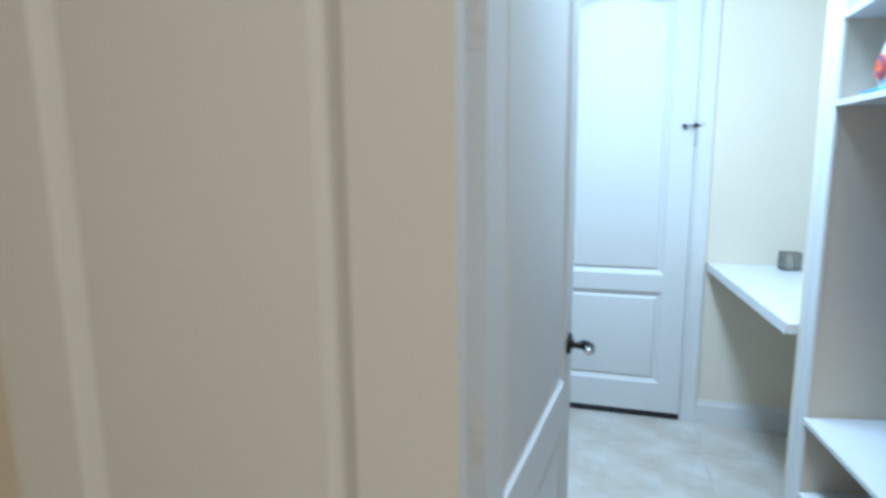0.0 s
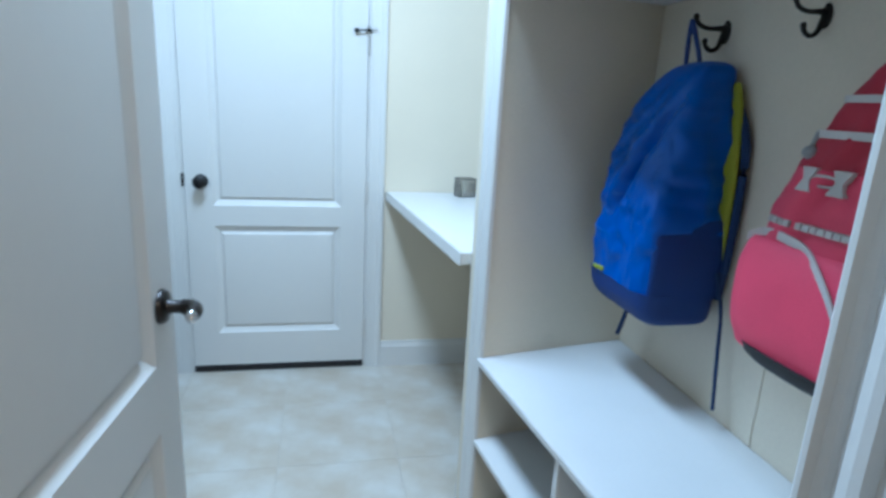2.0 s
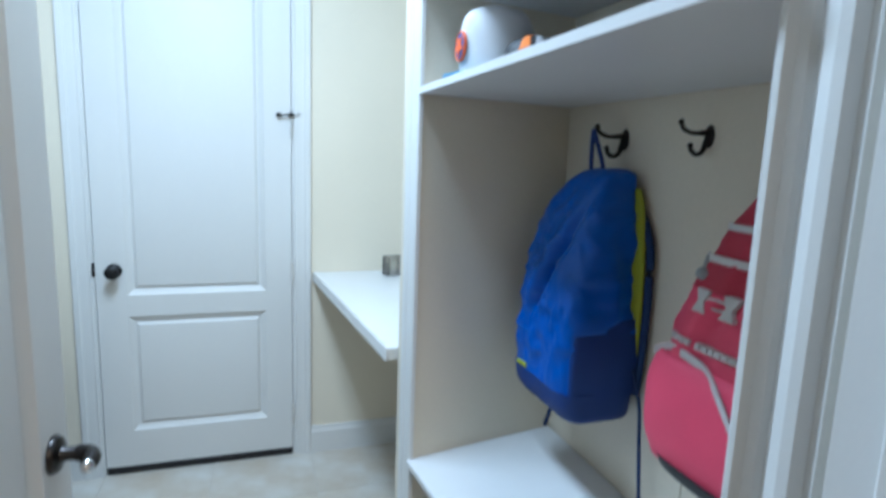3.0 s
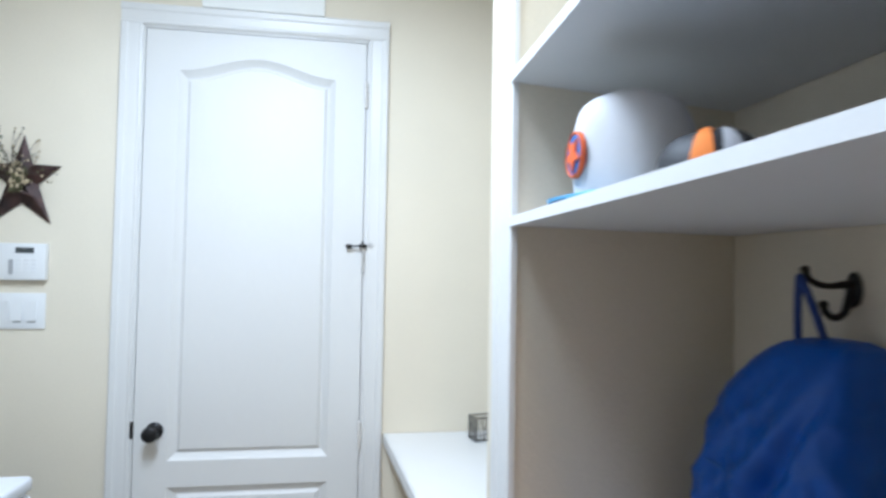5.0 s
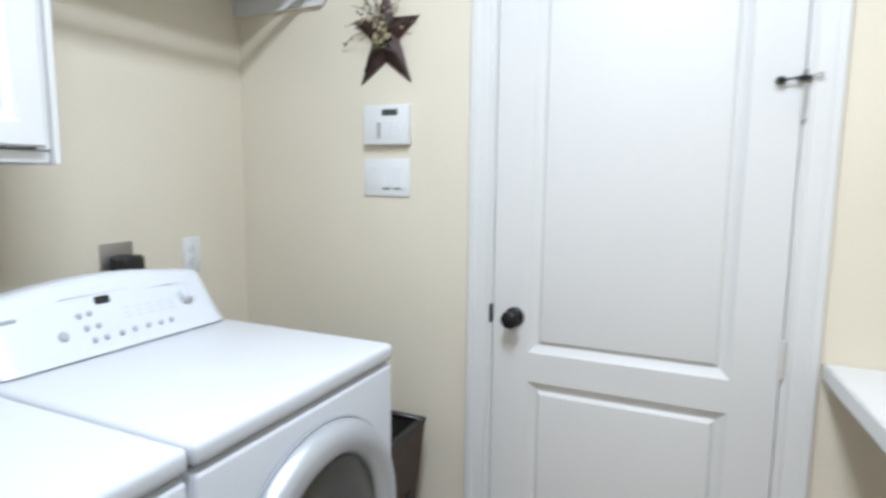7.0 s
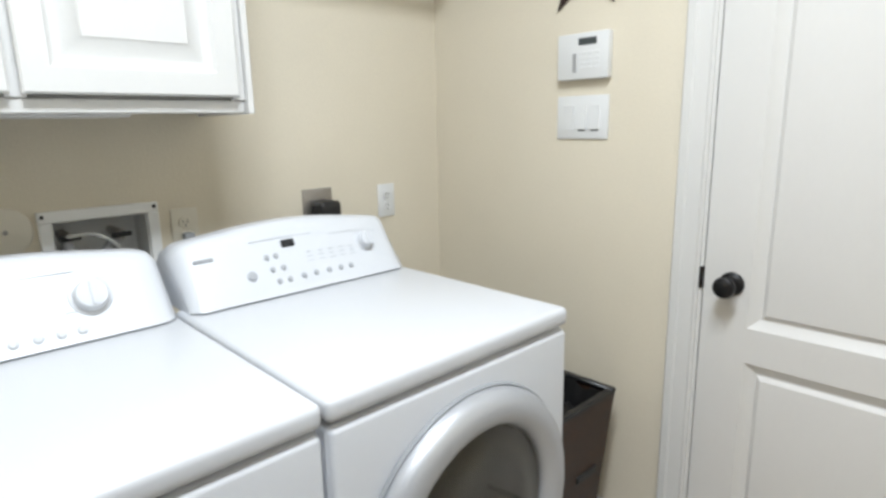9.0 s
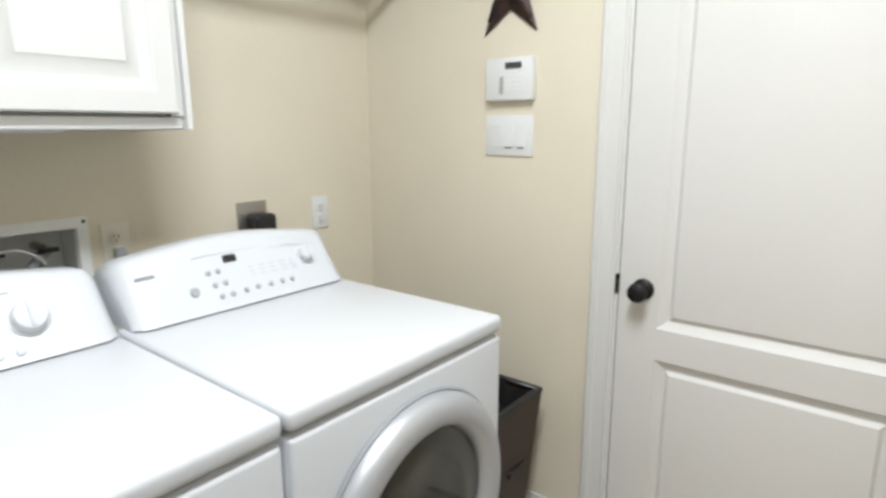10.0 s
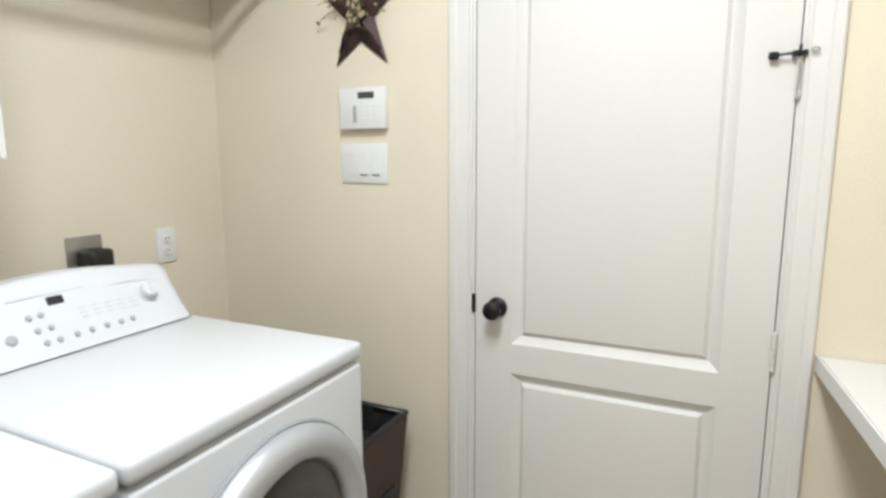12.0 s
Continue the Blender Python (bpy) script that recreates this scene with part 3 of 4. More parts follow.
# ---- washer and dryer ----
def machine(name, y0, y1, label, category):
    """Axes: x from the front (0) to the back (negative), y along the front."""
    m = thing(name, label, category, at=(-0.048, y0, 0))
    w = y1 - y0
    part("body", solid(-0.74, -0.008, 0.002, w - 0.002, 0.03, 0.94, bevel=0.012, segments=3), ENAMEL, m)
    part("front_panel", solid(-0.03, -0.002, 0.004, w - 0.004, 0.06, 0.936, bevel=0.010, segments=3), ENAMEL, m)
    part("top_panel", solid(-0.60, 0.0, 0.0, w, 0.945, 0.985, bevel=0.013, segments=4), ENAMEL, m)
    for y in (0.06, w - 0.06):
        for x in (-0.68, -0.06):
            part("foot", cyl(bmesh.new(), (x, y, 0), (x, y, 0.032), 0.022, n=14), BLACK, m)
    # control console: a sloped face under a bowed top edge
    bm = bmesh.new()
    n, rings = 30, []
    for k in range(n + 1):
        u = k / n
        y = 0.012 + (w - 0.024) * u
        bow = math.sin(math.pi * u)
        edge = min(1.0, min(u, 1 - u) * n / 1.6)
        top = 1.120 + 0.025 * bow ** 1.3 - 0.022 * (1 - edge) ** 2
        fr = -0.512 - 0.02 * (1 - edge) ** 2
        prof = [(fr - 0.012, 0.983), (fr, 0.990), (fr - 0.012, 1.005), (fr - 0.075, top - 0.018), (fr - 0.085, top - 0.006), (fr - 0.100, top), (fr - 0.16, top - 0.004), (fr - 0.185, top - 0.03), (fr - 0.19, 0.983)]
        rings.append([bm.verts.new((x, y, z)) for x, z in prof])
    for a, b in zip(rings, rings[1:]):
        for i in range(len(a)):
            j = (i + 1) % len(a)
            bm.faces.new((a[i], a[j], b[j], b[i]))
    bm.faces.new(rings[0][::-1])
    bm.faces.new(rings[-1])
    bmesh.ops.recalc_face_normals(bm, faces=bm.faces[:])
    console = part("console", bm, PANELW, m, "white sloped control console", smooth=55)

    def on(u, v):
        """A place on the console's sloped face: u along it in metres, v from its foot to its top."""
        uu = u / w
        top = 1.120 + 0.025 * math.sin(math.pi * min(1, max(0, uu))) ** 1.3
        return Vector((-0.524 - 0.063 * v, u, 1.005 + (top - 0.018 - 1.005) * v))
    a, b = on(w / 2, 0), on(w / 2, 1)
    slope = (b - a).normalized()
    q = Matrix((Vector((0, 1, 0)), slope, Vector((0, 1, 0)).cross(slope))).transposed().to_4x4()
    return m, console, on, q


def knob_on(console, place, q, r, label):
    k = part("dial", lathe(bmesh.new(), [(r * 1.25, 0.0), (r * 1.22, 0.003), (r * 1.02, 0.004), (r * 0.96, 0.018), (r * 0.86, 0.023), (0.0, 0.024)], Matrix.Translation(place) @ q), PANELW, console, label)
    part("dial_grip", box(bmesh.new(), -r * 0.12, r * 0.12, -r * 0.75, r * 0.75, 0.023, 0.027, bevel=0.001), PANELW, console).matrix_local = Matrix.Translation(place) @ q
    return k


def button_on(console, place, q, r=0.0065, mat=None):
    return part("button", lathe(bmesh.new(), [(r * 1.25, 0.0), (r * 1.2, 0.0015), (r, 0.002), (r * 0.9, 0.005), (0.0, 0.0056)], Matrix.Translation(place) @ q, n=14), mat or BUTTON, console)


def marks_on(console, on, q, spots):
    """Small grey print, too fine to read."""
    for u, v, wd, ht in spots:
        p = part("print", box(bmesh.new(), -wd / 2, wd / 2, -ht / 2, ht / 2, 0.0, 0.0009), GREYPRINT, console, smooth=0)
        p.matrix_local = Matrix.Translation(on(u, v)) @ q


GREYPRINT = material("pale_grey_print", (0.50, 0.52, 0.55), 0.5, vary=0.02, bump=0)
DY0, DY1 = 1.848, 2.437
dryer, con, on, q = machine("dryer", DY0, DY1, "white front-loading dryer with a silver ring door", "dryer")
knob_on(con, on(0.474, 0.60), q, 0.021, "white timer dial")
for u, v in ((0.186, 0.24),):
    button_on(con, on(u - 0.030, v + 0.05), q, 0.0095)
for u, v in ((0.226, 0.50), (0.250, 0.50), (0.233, 0.27), (0.260, 0.27), (0.241, 0.05), (0.268, 0.05), (0.305, 0.06), (0.338, 0.07), (0.374, 0.07), (0.408, 0.07), (0.438, 0.07)):
    button_on(con, on(u - 0.026, v + 0.06), q, 0.0055)
part("display", box(bmesh.new(), -0.017, 0.017, -0.009, 0.009, 0.0, 0.0025, bevel=0.002), BLACK, con, "small black display").matrix_local = Matrix.Translation(on(0.262, 0.74)) @ q
part("badge", box(bmesh.new(), -0.022, 0.022, -0.004, 0.004, 0.0, 0.002, bevel=0.001), GREYP, con, "small grey maker's badge").matrix_local = Matrix.Translation(on(0.062, 0.78)) @ q
marks_on(con, on, q, [(0.31 + 0.030 * i, 0.36 + 0.08 * (k % 3), 0.016, 0.0016) for i in range(5) for k in range(3)] + [(0.25, 0.86, 0.16, 0.0012), (0.41, 0.82, 0.11, 0.0012)] + [(0.461 + 0.007 * i, 0.85 - 0.01 * abs(i - 4), 0.003, 0.001) for i in range(9)])

# round dryer door: silver ring, dark glass bowl, drum behind it
dc = pose(0.0, 0.292, 0.640, 0, 90, 0)
door = part("door", lathe(bmesh.new(), [(0.256, 0.000), (0.258, 0.012), (0.250, 0.030), (0.235, 0.041), (0.214, 0.044), (0.199, 0.038), (0.190, 0.022), (0.184, 0.006), (0.184, -0.002)], dc, n=64), SILVER, dryer, "silver door ring", smooth=60)
part("drum", lathe(bmesh.new(), [(0.1838, 0.004), (0.178, 0.0015), (0.12, 0.0015), (0.118, 0.004), (0.03, 0.004), (0.028, 0.0015), (0.0, 0.0015)], dc, n=48), DRUM, door, "dark drum behind the glass", smooth=60)
part("glass", lathe(bmesh.new(), [(0.1835, 0.016), (0.15, 0.023), (0.10, 0.028), (0.0, 0.030)], dc, n=48), SMOKE, door, "smoked glass bowl", smooth=60)
bm = ball(bmesh.new(), (0.0035, 0.22, 0.50), 0.05, (0.22, 1.3, 0.7), 20, 12)
for v in bm.verts:
    v.co += Vector((0, 1, 1)) * 0.010 * noise.noise(v.co * 40)
part("laundry", bm, YARN, door, "yellowish laundry inside")
part("gasket", lathe(bmesh.new(), [(0.260, -0.001), (0.264, 0.004), (0.260, 0.009), (0.256, 0.005)], dc, n=64), GREYP, door, "thin grey gap round the door", smooth=60)
part("pull", box(bmesh.new(), 0.030, 0.046, 0.040, 0.066, 0.57, 0.70, bevel=0.004, segments=2), SILVER, door)

WY0, WY1 = 1.255, 1.842
washer, con, on, q = machine("washing_machine", WY0, WY1, "white front-loading washing machine with a control dial", "washing machine")
knob_on(con, on(0.436, 0.50), q, 0.030, "white program dial")
for u in (0.27, 0.306, 0.342, 0.377, 0.410):
    button_on(con, on(u, 0.03), q, 0.007, PANELW)
button_on(con, on(0.20, 0.25), q, 0.009)
marks_on(con, on, q, [(0.34, 0.86, 0.16, 0.0012)] + [(0.414 + 0.010 * i, 0.78 - 0.012 * abs(i - 4), 0.004, 0.001) for i in range(9)] + [(0.28 + 0.04 * i, 0.30, 0.02, 0.0012) for i in range(4)])
dc = pose(0.0, 0.293, 0.61, 0, 90, 0)
door = part("door", lathe(bmesh.new(), [(0.245, 0.000), (0.247, 0.012), (0.24, 0.030), (0.222, 0.041), (0.20, 0.042), (0.18, 0.030), (0.17, 0.006), (0.17, -0.002)], dc, n=64), SILVER, washer, "silver door ring", smooth=60)
part("drum", lathe(bmesh.new(), [(0.1698, 0.004), (0.165, 0.0015), (0.0, 0.0015)], dc, n=48), DRUM, door, "dark drum behind the glass", smooth=60)
part("glass", lathe(bmesh.new(), [(0.1695, 0.016), (0.14, 0.023), (0.0, 0.030)], dc, n=48), SMOKE, door, "smoked glass bowl", smooth=60)

# ---- dark hamper between dryer and wall ----
hamper = thing("hamper", "dark brown tapered hamper lined with a black bag", "laundry hamper", at=(-0.37, 2.715, 0))


def taper(bm, a0, b0, a1, b1, z0, z1, wall):
    o0 = [(-a0, -b0), (a0, -b0), (a0, b0), (-a0, b0)]
    o1 = [(-a1, -b1), (a1, -b1), (a1, b1), (-a1, b1)]
    rows = [[(x, y, z0) for x, y in o0], [(x, y, z1) for x, y in o1],
            [(x - math.copysign(wall, x), y - math.copysign(wall, y), z1) for x, y in o1], [(x - math.copysign(wall, x), y - math.copysign(wall, y), z0 + wall) for x, y in o0]]
    vs = [[bm.verts.new(p) for p in r] for r in rows]
    for a, b in zip(vs, vs[1:]):
        for i in range(4):
            bm.faces.new((a[i], a[(i + 1) % 4], b[(i + 1) % 4], b[i]))
    bm.faces.new(vs[0][::-1])
    bm.faces.new(vs[-1])
    bmesh.ops.recalc_face_normals(bm, faces=bm.faces[:])
    return bm


part("body", taper(bmesh.new(), 0.125, 0.15, 0.172, 0.195, 0.0, 0.578, 0.012), BROWNW, hamper, smooth=0)
bm = bmesh.new()
for s in (-1, 1):
    box(bm, -0.176, 0.176, s * 0.186 - 0.011, s * 0.186 + 0.011, 0.574, 0.590, bevel=0.004)
    box(bm, s * 0.165 - 0.011, s * 0.165 + 0.011, -0.174, 0.174, 0.574, 0.590, bevel=0.004)
part("rim", bm, BINL, hamper, "black rim")
bm = bmesh.new()
n = 14
grid = [[bm.verts.new((-0.152 + 0.304 * i / n, -0.173 + 0.346 * j / n, 0.50 + 0.03 * noise.noise(Vector((i * 0.6, j * 0.6, 2))) + (0.07 if i in (0, n) or j in (0, n) else 0))) for j in range(n + 1)] for i in range(n + 1)]
for i in range(n):
    for j in range(n):
        bm.faces.new((grid[i][j], grid[i + 1][j], grid[i + 1][j + 1], grid[i][j + 1]))
part("lining", bm, BINL, hamper, "black plastic bag lining")
part("handle", box(bmesh.new(), 0.146, 0.162, 0.03, 0.13, 0.335, 0.36, bevel=0.004), BLACK, hamper, "dark cut-out grip")

# ---- wall cabinet above the washer ----
CX, CB = -0.735, 1.400
cab = thing("wall_cabinet", "white raised-panel wall cabinet above the washing machine", "cabinet")
bm = bmesh.new()
box(bm, XL + 0.001, CX - 0.02, 1.245, 2.093, CB + 0.028, 2.29, bevel=0.002)
part("body", bm, TRIM, cab)
part("end_panel", solid(XL + 0.001, CX + 0.010, 2.0935, 2.110, CB - 0.004, 2.29, bevel=0.002), TRIM, cab)
part("light_rail", solid(CX - 0.024, CX - 0.006, 1.245, 2.093, CB - 0.002, CB + 0.0275, bevel=0.003), TRIM, cab)
part("bottom_strip", solid(CX - 0.20, CX - 0.07, 1.245, 1.86, CB - 0.008, CB + 0.0275, bevel=0.003), TRIM, cab)
for y0, y1 in ((2.064, 2.093), (1.628, 1.664), (1.245, 1.275)):
    part("face_stile", solid(CX - 0.0195, CX - 0.0005, y0, y1, CB + 0.028, 2.29, bevel=0.001), TRIM, cab)


def cabinet_door(y0, y1, z0, z1):
    """A raised panel door whose face looks along +x."""
    bm = bmesh.new()
    loops = []
    for d, x in ((0.0, -0.022), (0.0, -0.004), (0.004, 0.0), (0.050, 0.0), (0.054, -0.004), (0.066, -0.017), (0.072, -0.018), (0.076, -0.018), (0.106, -0.003), (0.109, 0.0)):
        loops.append([bm.verts.new((x, y, z)) for y, z in ((y0 + d, z0 + d), (y1 - d, z0 + d), (y1 - d, z1 - d), (y0 + d, z1 - d))])
    for a, b in zip(loops, loops[1:]):
        for i in range(4):
            bm.faces.new((a[i], a[(i + 1) % 4], b[(i + 1) % 4], b[i]))
    bm.faces.new(loops[-1])
    bm.faces.new(loops[0][::-1])
    bmesh.ops.recalc_face_normals(bm, faces=bm.faces[:])
    return bm


for y0, y1 in ((1.655, 2.073), (1.265, 1.637)):
    part("door", cabinet_door(y0, y1, CB + 0.034, 2.28), TRIM, cab).location = (CX + 0.0222, 0, 0)

# ---- hanging shelf and rod beside the cabinet ----
hs = thing("hanging_shelf", "white shelf with a wooden clothes rod below", "shelf")
part("board", solid(XL + 0.001, -0.70, 2.111, YF - 0.001, 2.052, 2.071, bevel=0.002), TRIM, hs)
bm = prism(bmesh.new(), [(XL + 0.001, 1.963), (-0.648, 1.963), (-0.606, 2.003), (-0.606, 2.051), (XL + 0.001, 2.051)], "y", YF - 0.019, YF - 0.001)
part("cleat", bm, TRIM, hs, "white cleat with a clipped corner")
rod = part("rod", cyl(bmesh.new(), (-0.70, 2.111, 2.010), (-0.70, YF - 0.019, 2.010), 0.0165, n=20), STEEL, hs, "brown-grey clothes rod")
part("rod_socket", lathe(bmesh.new(), [(0.0, 0.0), (0.027, 0.0), (0.027, 0.004), (0.021, 0.010), (0.018, 0.012)], Matrix.Translation((-0.70, YF - 0.019, 2.010)) @ pose(0, 0, 0, 90, 0, 0), n=24), PLATE, hs, "white rod socket")


# ---- on the far wall ----
kp = thing("alarm_keypad", "white alarm keypad with a small grey display", "keypad", at=(-0.388, YF, 1.549))
part("case", box(bmesh.new(), -0.086, 0.086, -0.026, 0.0, -0.065, 0.065, bevel=0.004, segments=2), PLATE, kp)
part("display", box(bmesh.new(), -0.012, 0.048, -0.0275, -0.0255, 0.030, 0.050, bevel=0.0005), LCD, kp, "grey display")
part("key_strip", box(bmesh.new(), -0.032, -0.017, -0.0275, -0.0255, -0.045, 0.008, bevel=0.0005), SILVER, kp, "pale grey key strip")
bm = bmesh.new()
for i in range(3):
    for j in range(4):
        box(bm, -0.005 + i * 0.024, 0.012 + i * 0.024, -0.0275, -0.0255, 0.004 - j * 0.014, 0.012 - j * 0.014, bevel=0.001)
part("keys", bm, PLATE, kp)

sw = thing("light_switch", "white triple rocker light switch plate", "light switch", at=(-0.395, YF, 1.374))
part("plate", box(bmesh.new(), -0.089, 0.089, -0.007, 0.0, -0.064, 0.064, bevel=0.003, segments=2), PLATE, sw)
for x in (-0.046, 0.0, 0.046):
    bm = prism(bmesh.new(), [(-0.007, -0.034), (-0.0078, -0.034), (-0.0125, 0.034), (-0.007, 0.034)] if x < -0.02 else [(-0.007, -0.034), (-0.013, -0.034), (-0.008, 0.034), (-0.007, 0.034)], "x", x - 0.0165, x + 0.0165)
    part("rocker", bm, PLATE, sw, smooth=0)
# thin grey strip below each rocker that tips out at its foot
for x in (0.0, 0.046):
    part("grey_strip", box(bmesh.new(), x - 0.012, x + 0.012, -0.0085, -0.0068, -0.0405, -0.036), GREYP, sw, smooth=0)

# tin star with twigs and berries
star = thing("tin_star", "rusty brown tin star with dried berry twigs", "wall decoration", at=(-0.396, YF, 1.845))
bm = bmesh.new()
R, r = 0.137, 0.056
front, back = bm.verts.new((0, -0.034, 0)), bm.verts.new((0, -0.002, 0))
ring = []
for k in range(10):
    a = math.pi / 2 + k * math.pi / 5
    rr = R if k % 2 == 0 else r
    if k in (4, 6):
        rr *= 1.25
    if k == 5:
        rr *= 1.35
    ring.append(bm.verts.new((rr * math.cos(a), -0.006, rr * math.sin(a))))
for k in range(10):
    bm.faces.new((ring[k], front, ring[(k + 1) % 10]))
    bm.faces.new((ring[(k + 1) % 10], back, ring[k]))
bmesh.ops.recalc_face_normals(bm, faces=bm.faces[:])
part("body", bm, RUST, star, smooth=0)
rng = random.Random(4)
twigs, leaves, berries = bmesh.new(), bmesh.new(), bmesh.new()
for k in range(26):
    a = rng.uniform(-0.15, 1.15) * math.pi
    ln = rng.uniform(0.06, 0.135)
    p0 = Vector((rng.uniform(-0.03, 0.03), -0.036, rng.uniform(-0.02, 0.03)))
    p2 = p0 + Vector((ln * math.cos(a), rng.uniform(-0.012, 0.012), ln * math.sin(a) * 1.1))
    p1 = (p0 + p2) / 2 + Vector((rng.uniform(-0.012, 0.012), -0.012, 0.008))
    pts = curve([p0, p1, p2], 4)
    tube(twigs, pts, 0.0009, 5)
    for i in range(3):
        c = pts[rng.randrange(3, len(pts))] + Vector([rng.uniform(-0.006, 0.006) for _ in range(3)])
        ball(berries if rng.random() < 0.45 else leaves, c, rng.uniform(0.0025, 0.0048), (1, 1, 1), 7, 5)
for k in range(70):
    a, d = rng.uniform(0, 2 * math.pi), rng.uniform(0.004, 0.048)
    c = Vector((d * math.cos(a) * 0.75, -0.036 - rng.uniform(0, 0.012), d * math.sin(a)))
    ball(berries if rng.random() < 0.6 else leaves, c, rng.uniform(0.004, 0.0075), (1, 0.8, 1.2), 7, 5)
tagged(part("twigs", twigs, TWIG, star, "thin dry twigs"), kind="stuff")
tagged(part("leaves", leaves, GREENB, star, "small olive leaves"), kind="stuff")
tagged(part("berries", berries, BERRY, star, "cream berries"), kind="stuff")
bm = bmesh.new()
for s in (-1, 1):
    tube(bm, curve([(s * 0.012, -0.037, -0.045), (s * 0.045, -0.03, -0.055), (s * 0.065, -0.02, -0.085), (s * 0.078, -0.014, -0.10)]), 0.006, 6, radii=None)
part("bow", bm, RUST, star, "brown cloth bow")
star.scale = (0.97, 1.0, 1.16)

art = thing("wall_sign", "white printed sign with a yellow-green band above the door", "sign", at=(0.42, YF, 2.515))
part("board", box(bmesh.new(), -0.226, 0.226, -0.014, 0.0, 0.0, 0.30, bevel=0.002), PAPER, art)
part("band", box(bmesh.new(), 0.05, 0.222, -0.0155, -0.0135, 0.085, 0.115), GREENP, art, smooth=0)

# ---- on the wall behind the machines ----
def wall_plate(name, y0, y1, z0, z1, mat, label, category):
    t = thing(name, label, category, at=(XL, (y0 + y1) / 2, (z0 + z1) / 2))
    hw, hh = (y1 - y0) / 2, (z1 - z0) / 2
    part("plate", box(bmesh.new(), 0.0, 0.006, -hw, hw, -hh, hh, bevel=0.0025, segments=2), mat, t)
    return t, hw, hh


def duplex(t, mat):
    for z in (-0.020, 0.020):
        s = part("socket", lathe(bmesh.new(), [(0.0, 0.0095), (0.0155, 0.0095), (0.0165, 0.008), (0.0165, 0.006)], pose(0, 0, z, 0, 90, 0) @ Matrix.Identity(4), n=20), mat, t)
        bm = bmesh.new()
        for y in (-0.006, 0.006):
            box(bm, 0.0094, 0.0099, y - 0.001, y + 0.001, z - 0.002, z + 0.007)
        box(bm, 0.0094, 0.0099, -0.0022, 0.0022, z - 0.011, z - 0.007)
        part("slot", bm, BLACK, s, smooth=0)


o1, hw, hh = wall_plate("wall_outlet", 2.700, 2.773, 1.040, 1.158, PLATE, "white duplex wall outlet above the dryer", "outlet")
duplex(o1, PLATE)
o2, hw, hh = wall_plate("wall_outlet", 1.990, 2.063, 1.032, 1.150, IVORY, "ivory wall outlet with a grey plug", "outlet")
duplex(o2, IVORY)
part("plug", box(bmesh.new(), 0.0095, 0.040, -0.014, 0.014, -0.036, -0.006, bevel=0.006, segments=2), GREYP, o2, "grey plug")
part("cord", tube(bmesh.new(), curve([(0.03, 0, -0.034), (0.034, 0.002, -0.07), (0.03, 0.0, -0.14), (0.028, 0.004, -0.22)]), 0.005, 8), GREYP, o2)
o3, hw, hh = wall_plate("dryer_outlet", 2.398, 2.508, 1.052, 1.166, STEEL, "steel dryer outlet plate with a black plug", "outlet")
part("plug", box(bmesh.new(), 0.0065, 0.075, -0.030, 0.048, -0.052, 0.020, bevel=0.014, segments=3), BLACK, o3, "large black dryer plug")
part("cord", tube(bmesh.new(), curve([(0.05, 0.0, -0.045), (0.055, 0.0, -0.1), (0.05, 0.01, -0.2)]), 0.011, 10), BLACK, o3)

# recessed washer supply box
wb = thing("washer_supply_box", "white recessed washer box with grey hoses", "utility box", at=(XL, WBY, WBZ))
hw, hh, fw = 0.136, 0.105, 0.028
bm = bmesh.new()
for a in ((-hw, hw, hh - fw, hh), (-hw, hw, -hh, -hh + fw), (-hw, -hw + fw, -hh + fw, hh - fw), (hw - fw, hw, -hh + fw, hh - fw)):
    box(bm, 0.0, 0.012, *a, bevel=0.002)
frame_part = part("frame", bm, BOXW, wb)
bm = box(bmesh.new(), -0.100, -0.097, -hw + fw, hw - fw, -hh + fw, hh - fw)
for a in ((-hw + fw, hw - fw, hh - fw - 0.003, hh - fw), (-hw + fw, hw - fw, -hh + fw, -hh + fw + 0.003), (-hw + fw, -hw + fw + 0.003, -hh + fw, hh - fw), (hw - fw - 0.003, hw - fw, -hh + fw, hh - fw)):
    box(bm, -0.097, 0.001, *a)
part("recess", bm, PALEG, wb, "pale grey recessed box", smooth=0)
for y in (-hw + 0.010, hw - 0.010):
    part("screw", lathe(bmesh.new(), [(0.0, 0.004), (0.004, 0.003), (0.005, 0.0)], pose(0.012, y, hh - 0.012, 0, 90, 0), n=10), BLACK, frame_part)
for y, z in ((-0.075, 0.035), (0.04, 0.03)):
    v = part("valve", cyl(bmesh.new(), (-0.090, y, z), (0.010, y, z), 0.012, n=14), STEEL, wb, "brass-grey valve")
    part("valve_lever", box(bmesh.new(), 0.008, 0.017, y - 0.024, y + 0.024, z - 0.006, z + 0.007, bevel=0.003), BLACK, v)
part("hose", tube(bmesh.new(), curve([(-0.02, 0.045, 0.028), (0.01, 0.005, -0.005), (0.045, -0.03, -0.045), (0.06, -0.05, -0.10), (0.06, -0.06, -0.2)]), 0.015, 10), HOSE, wb)
part("hose", tube(bmesh.new(), curve([(-0.02, -0.075, 0.033), (0.015, -0.078, 0.0), (0.05, -0.04, -0.05), (0.06, -0.02, -0.11), (0.06, -0.02, -0.2)]), 0.014, 10), HOSE, wb)
